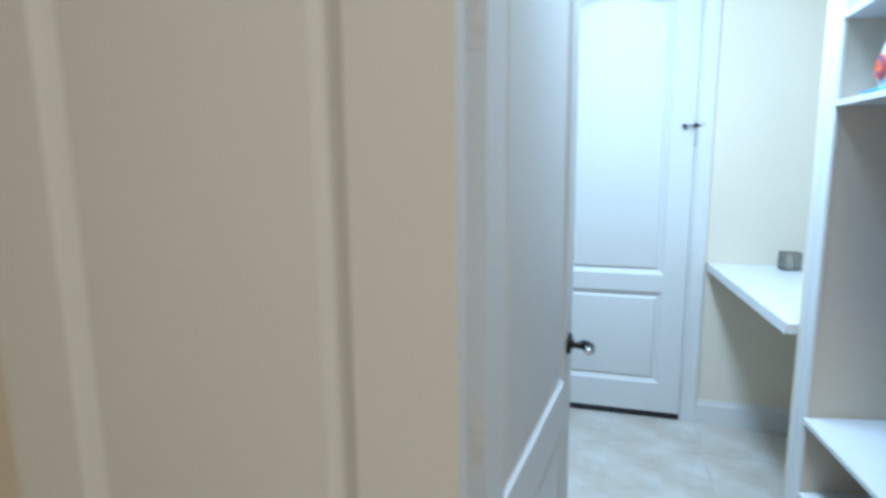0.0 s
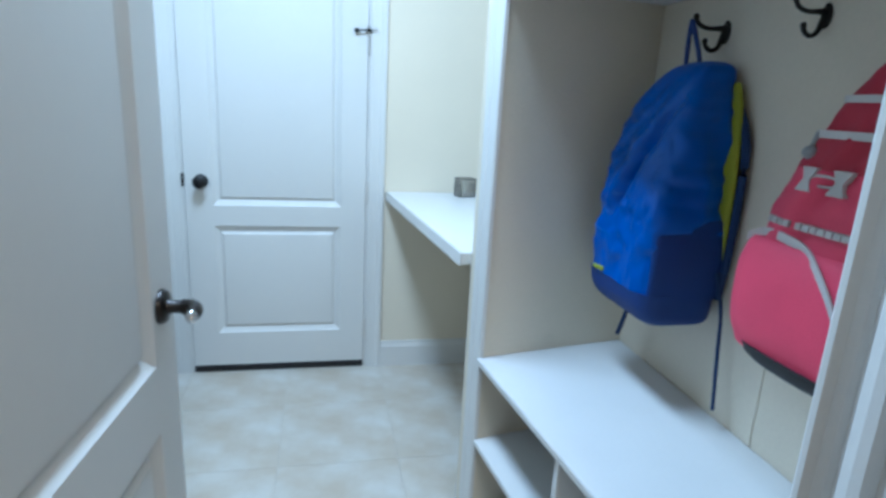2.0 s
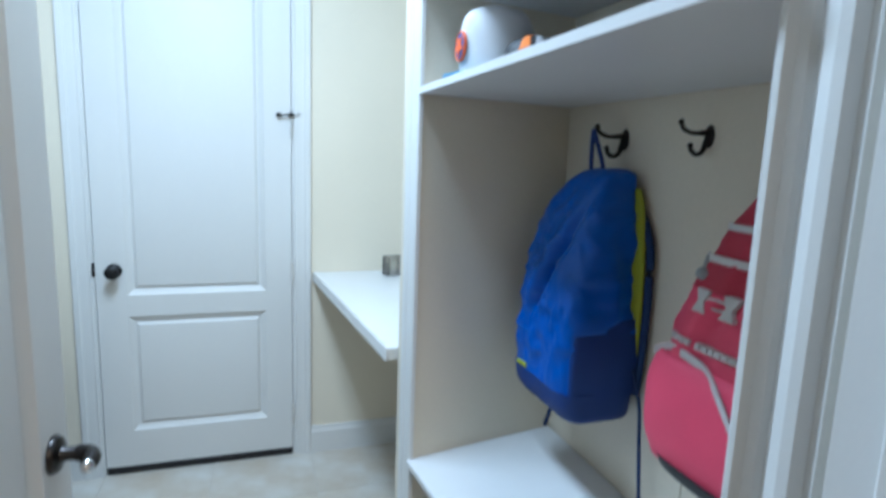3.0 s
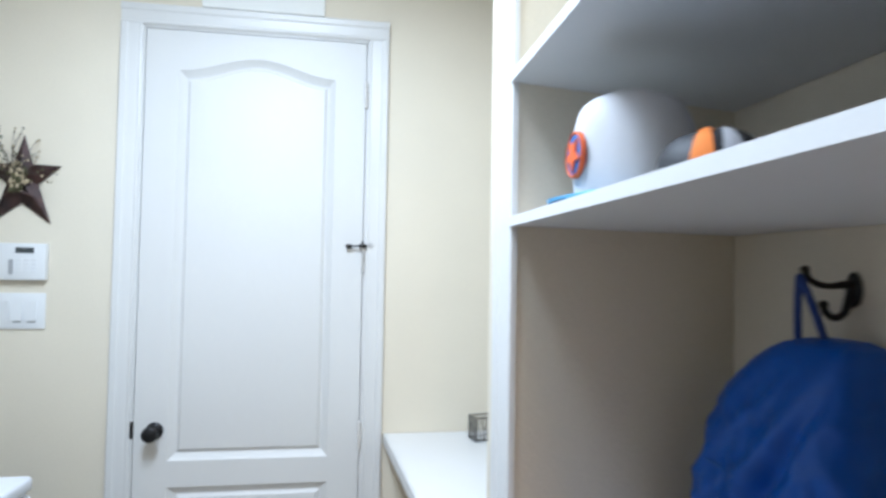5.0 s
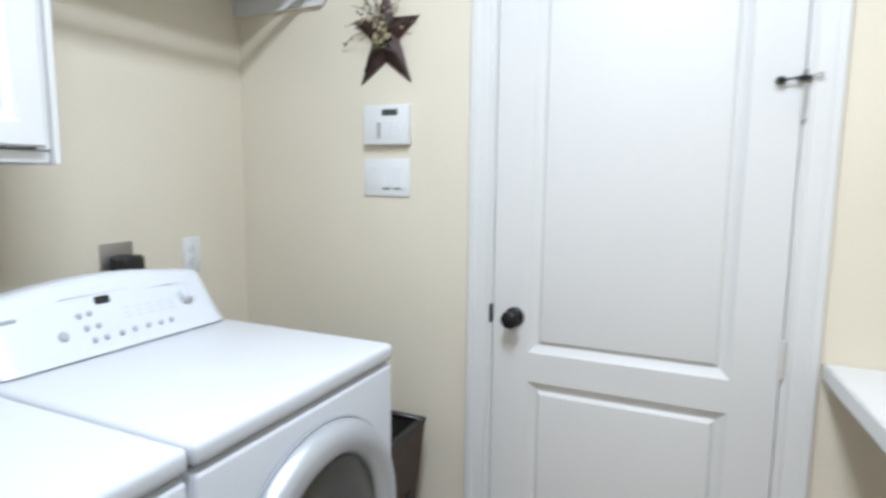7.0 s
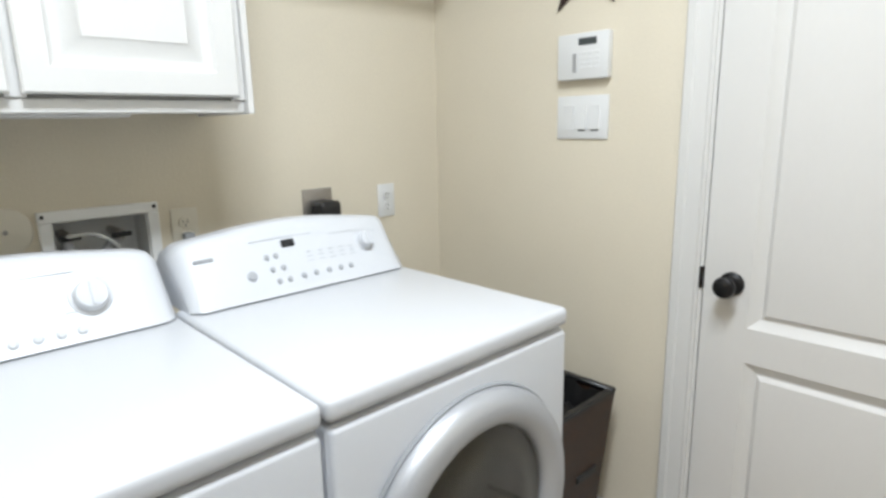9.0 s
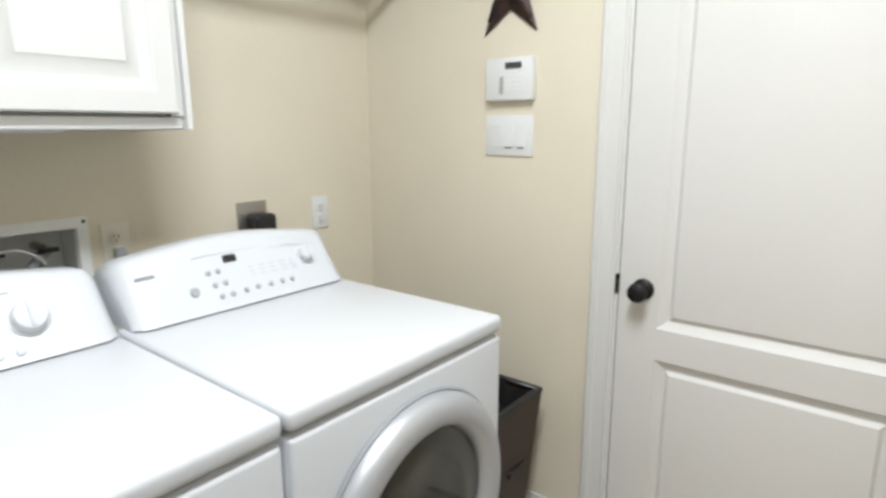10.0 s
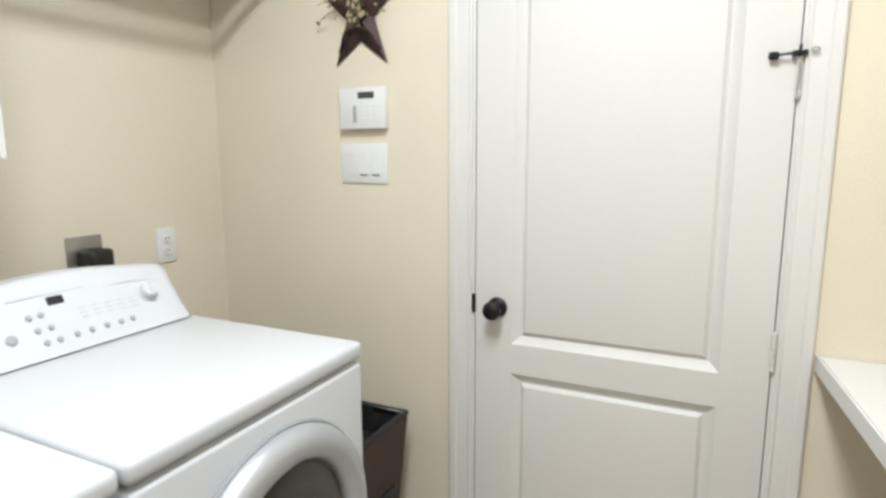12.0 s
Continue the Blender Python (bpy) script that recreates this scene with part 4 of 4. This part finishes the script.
part("hose", tube(bmesh.new(), curve([(-0.03, -0.03, -0.03), (0.035, -0.075, -0.012), (0.065, -0.14, -0.022), (0.075, -0.20, -0.06), (0.07, -0.24, -0.13), (0.06, -0.25, -0.2)]), 0.020, 10), HOSE, wb, "thick grey drain hose")
part("tube", tube(bmesh.new(), curve([(0.012, -0.085, 0.038), (0.03, -0.03, 0.042), (0.035, 0.01, 0.020), (0.03, 0.025, 0.0)]), 0.0042, 6), WATERT, wb, "thin pale tube")

disc = thing("junction_cover", "round ivory junction cover beside the supply box", "junction cover", at=(XL, 1.625, 1.138))
part("disc", lathe(bmesh.new(), [(0.0, 0.008), (0.045, 0.007), (0.054, 0.004), (0.056, 0.0)], pose(0, 0, 0, 0, 90, 0), n=32), IVORY, disc)
part("screw", lathe(bmesh.new(), [(0.0, 0.011), (0.005, 0.010), (0.006, 0.007)], pose(0, 0, 0, 0, 90, 0), n=10), STEEL, disc)


# ---- backpacks ----
def shell(sections, n=40, power=3.2, crease=None):
    """A soft bag from sections (z, x centre, y centre, half depth, half width), rounded squares in plan."""
    bm = bmesh.new()
    rings = []
    for z, cx, cy, hx, hy in sections:
        row = []
        for k in range(n):
            w = 8.0 * k / n
            u, v = ((1, w - 1) if w < 2 else (3 - w, 1) if w < 4 else (-1, 5 - w) if w < 6 else (w - 7, -1))
            g = (abs(u) ** power + abs(v) ** power) ** (-1 / power)
            u, v = u * g, v * g
            c, s = math.copysign(abs(u) ** (power - 1), u), math.copysign(abs(v) ** (power - 1), v)
            m = math.hypot(c, s)
            c, s = c / m, s / m
            p = Vector((cx + hx * u, cy + hy * v, z))
            if crease:
                d = crease(p, c, s)
                p += d
            row.append(bm.verts.new(p))
        rings.append(row)
    for a, b in zip(rings, rings[1:]):
        for k in range(n):
            bm.faces.new((a[k], a[(k + 1) % n], b[(k + 1) % n], b[k]))
    bm.faces.new(rings[0][::-1])
    bm.faces.new(rings[-1])
    return bm


def between(rows, n):
    """Smoothly adds sections between the given ones."""
    rows = [np.array(r, float) for r in rows]
    ext = [2 * rows[0] - rows[1], *rows, 2 * rows[-1] - rows[-2]]
    out = []
    for i in range(1, len(ext) - 2):
        a, b, c, d = ext[i - 1:i + 3]
        for k in range(n):
            t = k / n
            out.append(0.5 * (2 * b + (c - a) * t + (2 * a - 5 * b + 4 * c - d) * t * t + (3 * b - a - 3 * c + d) * t ** 3))
    return [list(r) for r in out] + [list(rows[-1])]


def folds(seed, amount, fine=14.0):
    def f(p, c, s):
        v = noise.noise(Vector((p.x * fine * 0.6, p.y * fine, p.z * fine * 0.45 + seed)))
        w = noise.noise(Vector((p.x * 30, p.y * 34 + p.z * 16, p.z * 16 - seed)))
        return Vector((c, s, 0)) * (amount * v + amount * 0.35 * w)
    return f


def front(sections, y, z, power=3.2):
    """How far forward (x) the face of a bag lies at (y, z)."""
    rows = between(sections, 6)
    zs = [r[0] for r in rows]
    cx, cy, hx, hy = (float(np.interp(z, zs, [r[i] for r in rows])) for i in (1, 2, 3, 4))
    u = min(0.999, abs((y - cy) / hy))
    return cx - hx * (1 - u ** power) ** (1 / power)


# blue backpack: local axes at its foot; -x is its front
bx = XN - 0.006
blue = thing("backpack", "blue nylon backpack with lime back panel on a hook", "backpack", "hanging backpacks", at=(bx, 1.482, 0.872))
lo = [(0.0, -0.088, -0.012, 0.070, 0.108), (0.012, -0.094, -0.006, 0.084, 0.128), (0.035, -0.098, 0.0, 0.092, 0.138), (0.07, -0.100, 0.0, 0.095, 0.142)]
hi = [(0.069, -0.100, 0.0, 0.095, 0.140), (0.20, -0.099, 0.0, 0.094, 0.137), (0.30, -0.092, 0.004, 0.087, 0.130), (0.38, -0.082, 0.008, 0.077, 0.124), (0.44, -0.072, 0.008, 0.067, 0.112), (0.490, -0.060, -0.002, 0.054, 0.090), (0.520, -0.050, -0.014, 0.042, 0.064), (0.531, -0.045, -0.020, 0.022, 0.036)]


def drapes(seed, amount):
    """Slack cloth: long folds that run down from the loop, and small creases."""
    def f(p, c, s):
        k = math.sin(min(1.0, max(0.0, (p.z - 0.02) / 0.5)) * math.pi)
        u = p.y * 26 + p.z * 5 + 1.6 * noise.noise(Vector((p.y * 6, p.z * 5, seed)))
        v = abs(math.sin(u)) ** 0.6 - 0.6
        w = 1 - 2 * abs(noise.noise(Vector((p.x * 12, p.y * 16 + p.z * 6, p.z * 13 + seed))))
        x = 1 - 2 * abs(noise.noise(Vector((p.y * 42 - p.z * 22, p.z * 30, seed + 7))))
        # one deep fold slants down from the loop across the front
        line = -0.075 + (0.47 - p.z) * 0.42
        deep = -1.5 * math.exp(-((p.y - line) / 0.016) ** 2) * min(1.0, max(0.0, (p.z - 0.17) / 0.12)) + 0.7 * math.exp(-((p.y - line - 0.034) / 0.02) ** 2) * k
        return Vector((c, s, 0)) * amount * k * (0.35 * v + 0.6 * (w - 0.5) + 0.35 * (x - 0.5) + deep)
    return f


part("base", shell(between(lo, 4), power=6.5, crease=folds(3, 0.003)), BLUED, blue, "dark blue reinforced base", smooth=50)
body = part("body", shell(between(hi, 12), n=150, power=5.0, crease=drapes(5, 0.021)), BLUE, blue, smooth=70)
part("back_panel", shell(between([(0.06, -0.018, -0.004, 0.0165, 0.130), (0.2, -0.022, -0.006, 0.016, 0.138), (0.34, -0.022, -0.006, 0.016, 0.133), (0.45, -0.018, -0.012, 0.013, 0.104), (0.492, -0.012, -0.03, 0.009, 0.06)], 4), n=28, power=2.6), LIME, blue, "lime green padded back panel", smooth=60)
bm = tube(bmesh.new(), curve([(-0.010, -0.134, 0.06), (-0.012, -0.146, 0.16), (-0.012, -0.148, 0.28), (-0.011, -0.138, 0.38), (-0.010, -0.085, 0.46), (-0.010, -0.03, 0.492)]), 0.009, 8)
part("shoulder_strap", bm, NAVY, blue, "navy shoulder strap")
part("loop", tube(bmesh.new(), curve([(-0.062, 0.030, 0.480), (-0.074, 0.020, 0.55), (-0.080, 0.010, 0.603), (-0.080, 0.004, 0.605), (-0.066, -0.010, 0.55), (-0.056, -0.022, 0.49)]), 0.0052, 8), BLUED, blue, "dark blue hanging loop")
for z in (0.160, 0.205, 0.250, 0.345):
    pts = []
    for y in (0.112, 0.09, 0.06, 0.035, 0.015):
        p = Vector((front(hi, y, z + 0.1 * y, 5.0), y, z + 0.1 * y))
        pts.append(p + drapes(5, 0.021)(p, -1.0, 0.0) + Vector((0.0012, 0, 0)))
    part("stitching", tube(bmesh.new(), curve(pts, 4), 0.0020, 6), BLUEL, blue, "light blue piping")
part("side_pocket", shell(between([(0.060, -0.098, -0.126, 0.084, 0.016), (0.14, -0.098, -0.130, 0.084, 0.015), (0.225, -0.094, -0.128, 0.076, 0.008)], 4), n=28, power=4.0, crease=folds(12, 0.005)), BLUED, blue, "dark blue mesh side pocket", smooth=60)
bm = bmesh.new()
box(bm, -0.199, -0.192, 0.072, 0.092, 0.072, 0.080, bevel=0.001)
box(bm, -0.200, -0.193, 0.040, 0.064, 0.074, 0.084, bevel=0.001)
part("emblem", bm, LIME, blue, "small lime emblem")
part("tail_strap", tube(bmesh.new(), curve([(-0.06, 0.108, 0.06), (-0.075, 0.112, -0.01), (-0.08, 0.116, -0.06), (-0.088, 0.128, -0.115)]), 0.0055, 6), NAVY, blue, "navy strap end")
part("tail_strap", tube(bmesh.new(), curve([(-0.03, -0.145, 0.12), (-0.028, -0.175, 0.05), (-0.03, -0.190, -0.03), (-0.035, -0.205, -0.09), (-0.036, -0.215, -0.15)]), 0.0045, 6), NAVY, blue, "navy strap end")
part("buckle", box(bmesh.new(), -0.115, -0.095, 0.146, 0.158, 0.17, 0.20, bevel=0.003), BLACK, blue, "black side buckle")

blue.scale = (1.06, 1.02, 1.11)

# pink backpack on the third hook
pink = thing("backpack", "pink nylon backpack with grey webbing on a hook", "backpack", "hanging backpacks", at=(bx, 0.955, 0.957))
sec = [(0.0, -0.085, 0.0, 0.070, 0.120), (0.02, -0.090, 0.0, 0.084, 0.130), (0.08, -0.094, 0.0, 0.090, 0.138), (0.19, -0.094, 0.0, 0.090, 0.137), (0.26, -0.090, 0.0, 0.086, 0.130), (0.32, -0.083, 0.0, 0.080, 0.110)]
sec2 = [(0.319, -0.083, 0.0, 0.080, 0.110), (0.40, -0.072, -0.004, 0.068, 0.084), (0.455, -0.064, -0.010, 0.054, 0.056), (0.485, -0.060, -0.012, 0.040, 0.036), (0.492, -0.058, -0.012, 0.018, 0.018)]
part("body", shell(between(sec, 6), n=80, crease=drapes(21, 0.009)), PINK, pink, smooth=60)
part("top", shell(between(sec2, 6), n=80, crease=drapes(23, 0.008)), PINKD, pink, "deeper red-pink upper part", smooth=60)
part("base_trim", shell([(-0.008, -0.098, 0.0, 0.088, 0.108), (0.004, -0.101, 0.0, 0.0985, 0.119), (0.022, -0.1035, 0.0, 0.1025, 0.130)], n=40), BLACKN, pink, "black base piping", smooth=60)
POCKET = [(0.012, -0.176, 0.0, 0.020, 0.114), (0.06, -0.186, 0.0, 0.022, 0.130), (0.14, -0.188, 0.0, 0.022, 0.131), (0.185, -0.182, 0.0, 0.018, 0.124), (0.20, -0.176, 0.0, 0.012, 0.118)]
part("front_pocket", shell(between(POCKET, 5), n=34, power=3.0, crease=folds(25, 0.004)), PINK, pink, "pink front pocket", smooth=60)


def pocket_front(y, z):
    return min(front(sec, y, z), front(POCKET, y, z, 3.0) if z < 0.199 else 0)


def bag_front(y, z):
    return front(sec, y, z) if z < 0.319 else front(sec2, y, z)


def ribbon(bm, pts, w, t):
    """A flat band through points on the front of a bag, w high and t thick."""
    pts = curve(pts, 5)
    rows = [[bm.verts.new(p + Vector(d)) for d in ((-t, 0, -w / 2), (-t, 0, w / 2), (0.001, 0, w / 2), (0.001, 0, -w / 2))] for p in pts]
    for a, b in zip(rows, rows[1:]):
        for i in range(4):
            bm.faces.new((a[i], a[(i + 1) % 4], b[(i + 1) % 4], b[i]))
    bm.faces.new(rows[0])
    bm.faces.new(rows[-1][::-1])
    bmesh.ops.recalc_face_normals(bm, faces=bm.faces[:])
    return bm


part("pocket_webbing", ribbon(bmesh.new(), [(pocket_front(y, z) - 0.004, y, z) for y, z in ((0.126, 0.196), (0.10, 0.209), (0.05, 0.210), (0.0, 0.200), (-0.05, 0.176), (-0.085, 0.140), (-0.105, 0.095))], 0.014, 0.003), PALE, pink, "pale grey pocket webbing")
part("zip", ribbon(bmesh.new(), [(bag_front(y, 0.372) - 0.004, y, 0.372) for y in (0.080, 0.06, 0.03, 0.0, -0.04, -0.07)], 0.012, 0.003), PALE, pink, "pale grey zip")
part("zip", ribbon(bmesh.new(), [(bag_front(y, 0.425) - 0.004, y, 0.425) for y in (0.055, 0.035, 0.01, -0.02, -0.05)], 0.011, 0.003), PALE, pink, "pale grey zip")
zx = bag_front(0.066, 0.372)
bm = ball(bmesh.new(), (zx - 0.010, 0.070, 0.342), 0.014, (0.8, 1, 0.8), 14, 10)
cyl(bm, (zx - 0.006, 0.066, 0.374), (zx - 0.010, 0.070, 0.348), 0.004, n=8)
part("zip_pull", bm, GREYP, pink, "grey zip pull")


def patch(bm, outline, follow, t=0.0025):
    """A thin flat piece of cloth whose outline (y, z) follows a bag's face."""
    a = [bm.verts.new((follow(y, z) - 0.007 - t, y, z)) for y, z in outline]
    b = [bm.verts.new((follow(y, z) + 0.004, y, z)) for y, z in outline]
    n = len(outline)
    bm.faces.new(a)
    bm.faces.new(b[::-1])
    for i in range(n):
        bm.faces.new((a[i], a[(i + 1) % n], b[(i + 1) % n], b[i]))
    bmesh.ops.recalc_face_normals(bm, faces=bm.faces[:])
    return bm


bm = bmesh.new()
for s in (-1, 1):
    c = 0.012 + s * 0.030
    patch(bm, [(c - 0.016, 0.322), (c + 0.016, 0.322), (c + 0.006, 0.304), (c + 0.015, 0.286), (c - 0.015, 0.286), (c - 0.006, 0.304)], bag_front)
tube(bm, [(bag_front(0.012 + 0.03 * math.cos(a), 0.304) - 0.005, 0.012 + 0.03 * math.cos(a), 0.304 + 0.008 * math.sin(a)) for a in [2 * math.pi * k / 20 for k in range(21)]], 0.0022, 5)
part("emblem", bm, PALE, pink, "plain white emblem", smooth=0)
rng = random.Random(8)
u = 0.098
while u > -0.09:
    wd = rng.uniform(0.008, 0.014)
    if not 0.036 < u < 0.050:
        part("lettering", patch(bmesh.new(), [(u - wd, 0.228), (u, 0.228), (u, 0.238), (u - wd, 0.238)], bag_front, 0.0015), PALE, pink, smooth=0)
    u -= wd + 0.003
part("loop", tube(bmesh.new(), curve([(-0.062, 0.024, 0.485), (-0.080, 0.014, 0.535), (-0.088, 0.002, 0.585), (-0.086, -0.006, 0.587), (-0.066, -0.02, 0.535), (-0.058, -0.036, 0.483)]), 0.005, 8), PINKD, pink, "red hanging loop")
part("shoulder_strap", tube(bmesh.new(), curve([(-0.014, 0.130, 0.05), (-0.018, 0.154, 0.16), (-0.018, 0.140, 0.27), (-0.014, 0.10, 0.38), (-0.010, 0.04, 0.46)]), 0.009, 8), BLACKN, pink, "black shoulder strap")


# ---- caps and flat things on the shelves ----
def cap(label, at, turn, tilt, shell_mat, visor_mat, r=0.088, h=0.115, peak=0.068, square=0.55, lean=0):
    c = thing("baseball_cap", label, "cap", "caps on the shelf", at=at)
    c.rotation_euler = (0, radians(lean), radians(turn))
    bm = bmesh.new()
    n, rows = 36, []
    for i in range(13):
        t = i / 12
        z = h * math.sin(t * math.pi / 2) ** 0.92
        rr = r * max(0.02, math.cos(t * math.pi / 2)) ** square
        row = []
        for k in range(n):
            a = 2 * math.pi * k / n
            x, y = rr * 1.08 * math.cos(a), rr * 0.95 * math.sin(a)
            f = 1 + 0.012 * math.cos(6 * a) * (1 - t)
            zz = z + tilt * x * t
            row.append(bm.verts.new((x * f, y * f, zz + 0.004 * noise.noise(Vector((x * 25, y * 25, z * 25))))))
        rows.append(row)
    for a, b in zip(rows, rows[1:]):
        for k in range(n):
            bm.faces.new((a[k], a[(k + 1) % n], b[(k + 1) % n], b[k]))
    bm.faces.new(rows[-1])
    crown = part("crown", bm, shell_mat, c, smooth=60)
    bm = bmesh.new()
    m = 20
    up, dn = [], []
    for j in range(6):
        t = j / 5
        ru, rd = [], []
        for k in range(m + 1):
            a = -1.15 + 2.3 * k / m
            e = math.cos(a * 1.3) ** 0.7 if abs(a * 1.3) < math.pi / 2 else 0
            rad = r * 1.03 + t * peak * max(0.05, e)
            x, y = rad * 1.08 * math.cos(a), rad * 0.95 * math.sin(a)
            z = 0.010 - 0.010 * t + 0.006 * math.cos(a * 1.2) * t
            ru.append(bm.verts.new((x, y, z)))
            rd.append(bm.verts.new((x, y, z - 0.004)))
        up.append(ru)
        dn.append(rd)
    for j in range(5):
        for k in range(m):
            bm.faces.new((up[j][k], up[j + 1][k], up[j + 1][k + 1], up[j][k + 1]))
            bm.faces.new((dn[j][k], dn[j][k + 1], dn[j + 1][k + 1], dn[j + 1][k]))
    for k in range(m):
        bm.faces.new((up[5][k], dn[5][k], dn[5][k + 1], up[5][k + 1]))
    part("visor", bm, visor_mat, c, smooth=60)
    part("button", ball(bmesh.new(), (0.0, 0, h + 0.002), 0.007, (1, 1, 0.5), 12, 8), shell_mat, c)
    return c, crown


top = SHELF1 + BT
c1, crown = cap("white baseball cap with a round orange star badge", (1.160, 1.470, top + 0.018), 184, 0.10, CAPW, CAPB, r=0.082, h=0.134, peak=0.034, square=0.38, lean=7)
badge = part("badge", lathe(bmesh.new(), [(0.0, 0.003), (0.020, 0.003), (0.024, 0.002), (0.026, -0.004)], pose(0.0875, 0, 0.060, 0, 82, 0) @ Matrix.Diagonal((1.15, 0.9, 1, 1)), n=28), EMBB, c1, "round blue embroidered badge")
bm = bmesh.new()
pts = []
for k in range(10):
    a, rr = k * math.pi / 5, (0.021 if k % 2 == 0 else 0.010)
    pts.append((rr * math.cos(a), rr * math.sin(a)))
prism(bm, pts, "z", 0.0022, 0.0052)
part("badge_star", bm, EMBR, badge, "orange embroidered star", smooth=0).matrix_local = pose(0.088, 0, 0.060, 0, 82, 0) @ Matrix.Diagonal((1.15, 0.9, 1, 1))
bm = lathe(bmesh.new(), [(0.0235, 0.0020), (0.0250, 0.0042), (0.0268, 0.0030), (0.0275, -0.003)], pose(0.0875, 0, 0.060, 0, 82, 0) @ Matrix.Diagonal((1.15, 0.9, 1, 1)), n=28)
part("badge_rim", bm, EMBR, badge, "orange rim")
c2, crown = cap("black baseball cap with orange and white side panels", (1.160, 1.312, top + 0.004), 60, 0.0, BLACKN, BLACKN, r=0.062, h=0.062)
for a0, a1, mat, lab in ((155, 182, ORANGE, "orange panel"), (185, 212, CAPW, "white panel")):
    bm = bmesh.new()
    rows = []
    for i in range(7):
        t = 0.04 + 0.8 * i / 6
        z = 0.0635 * math.sin(t * math.pi / 2) ** 0.92
        rr = 0.0642 * max(0.02, math.cos(t * math.pi / 2)) ** 0.55
        rows.append([bm.verts.new((rr * 1.08 * math.cos(radians(a)), rr * 0.95 * math.sin(radians(a)), z)) for a in np.linspace(a0 + 8 * t, a1 - 8 * t, 7)])
    for a, b in zip(rows, rows[1:]):
        for k in range(6):
            bm.faces.new((a[k], a[k + 1], b[k + 1], b[k]))
    part("panel", bm, mat, c2, lab, smooth=60)


def flat_book(at, turn, l, w, t, cover, label):
    b = thing("book", label, "book", at=at)
    b.rotation_euler = (0, 0, radians(turn))
    part("cover", box(bmesh.new(), -w / 2, w / 2, -l / 2, l / 2, 0, t, bevel=0.0015), cover, b)
    part("pages", box(bmesh.new(), -w / 2 + 0.003, w / 2 + 0.0006, -l / 2 + 0.003, l / 2 + 0.0006, t * 0.2, t * 0.8), PAPER, b, smooth=0)
    return b


flat_book((1.20, 1.13, top), 4, 0.30, 0.21, 0.004, PURPLE, "blue-grey folder lying flat on the shelf")
flat_book((1.138, 1.50, SHELF2 + BT), -3, 0.26, 0.18, 0.005, PAPER, "white paper stack lying on the upper shelf")
flat_book((1.24, 1.25, SHELF2 + BT), 10, 0.24, 0.17, 0.012, PURPLE, "dark blue folder on the upper shelf")

# ---- floor tiles ----
ts, gap = 0.45, 0.002
tile_meshes = {}
for i in range(-3, 5):
    for j in range(-5, 7):
        x0, y0 = -0.905 + ts * i, 0.388 + ts * j
        x1, y1 = min(x0 + ts - gap, HX1), min(y0 + ts - gap, YF + 0.02)
        if x1 - x0 < 0.05 or y1 - y0 < 0.05:
            continue
        key = (round(x1 - x0, 3), round(y1 - y0, 3))
        if key not in tile_meshes:
            tile_meshes[key] = finish(solid(0, key[0], 0, key[1], -0.006, 0.0, bevel=0.0008), "tile", TILE, 0)
        t = new("tile", tile_meshes[key])
        t.location, t.parent = (x0, y0, 0), floor
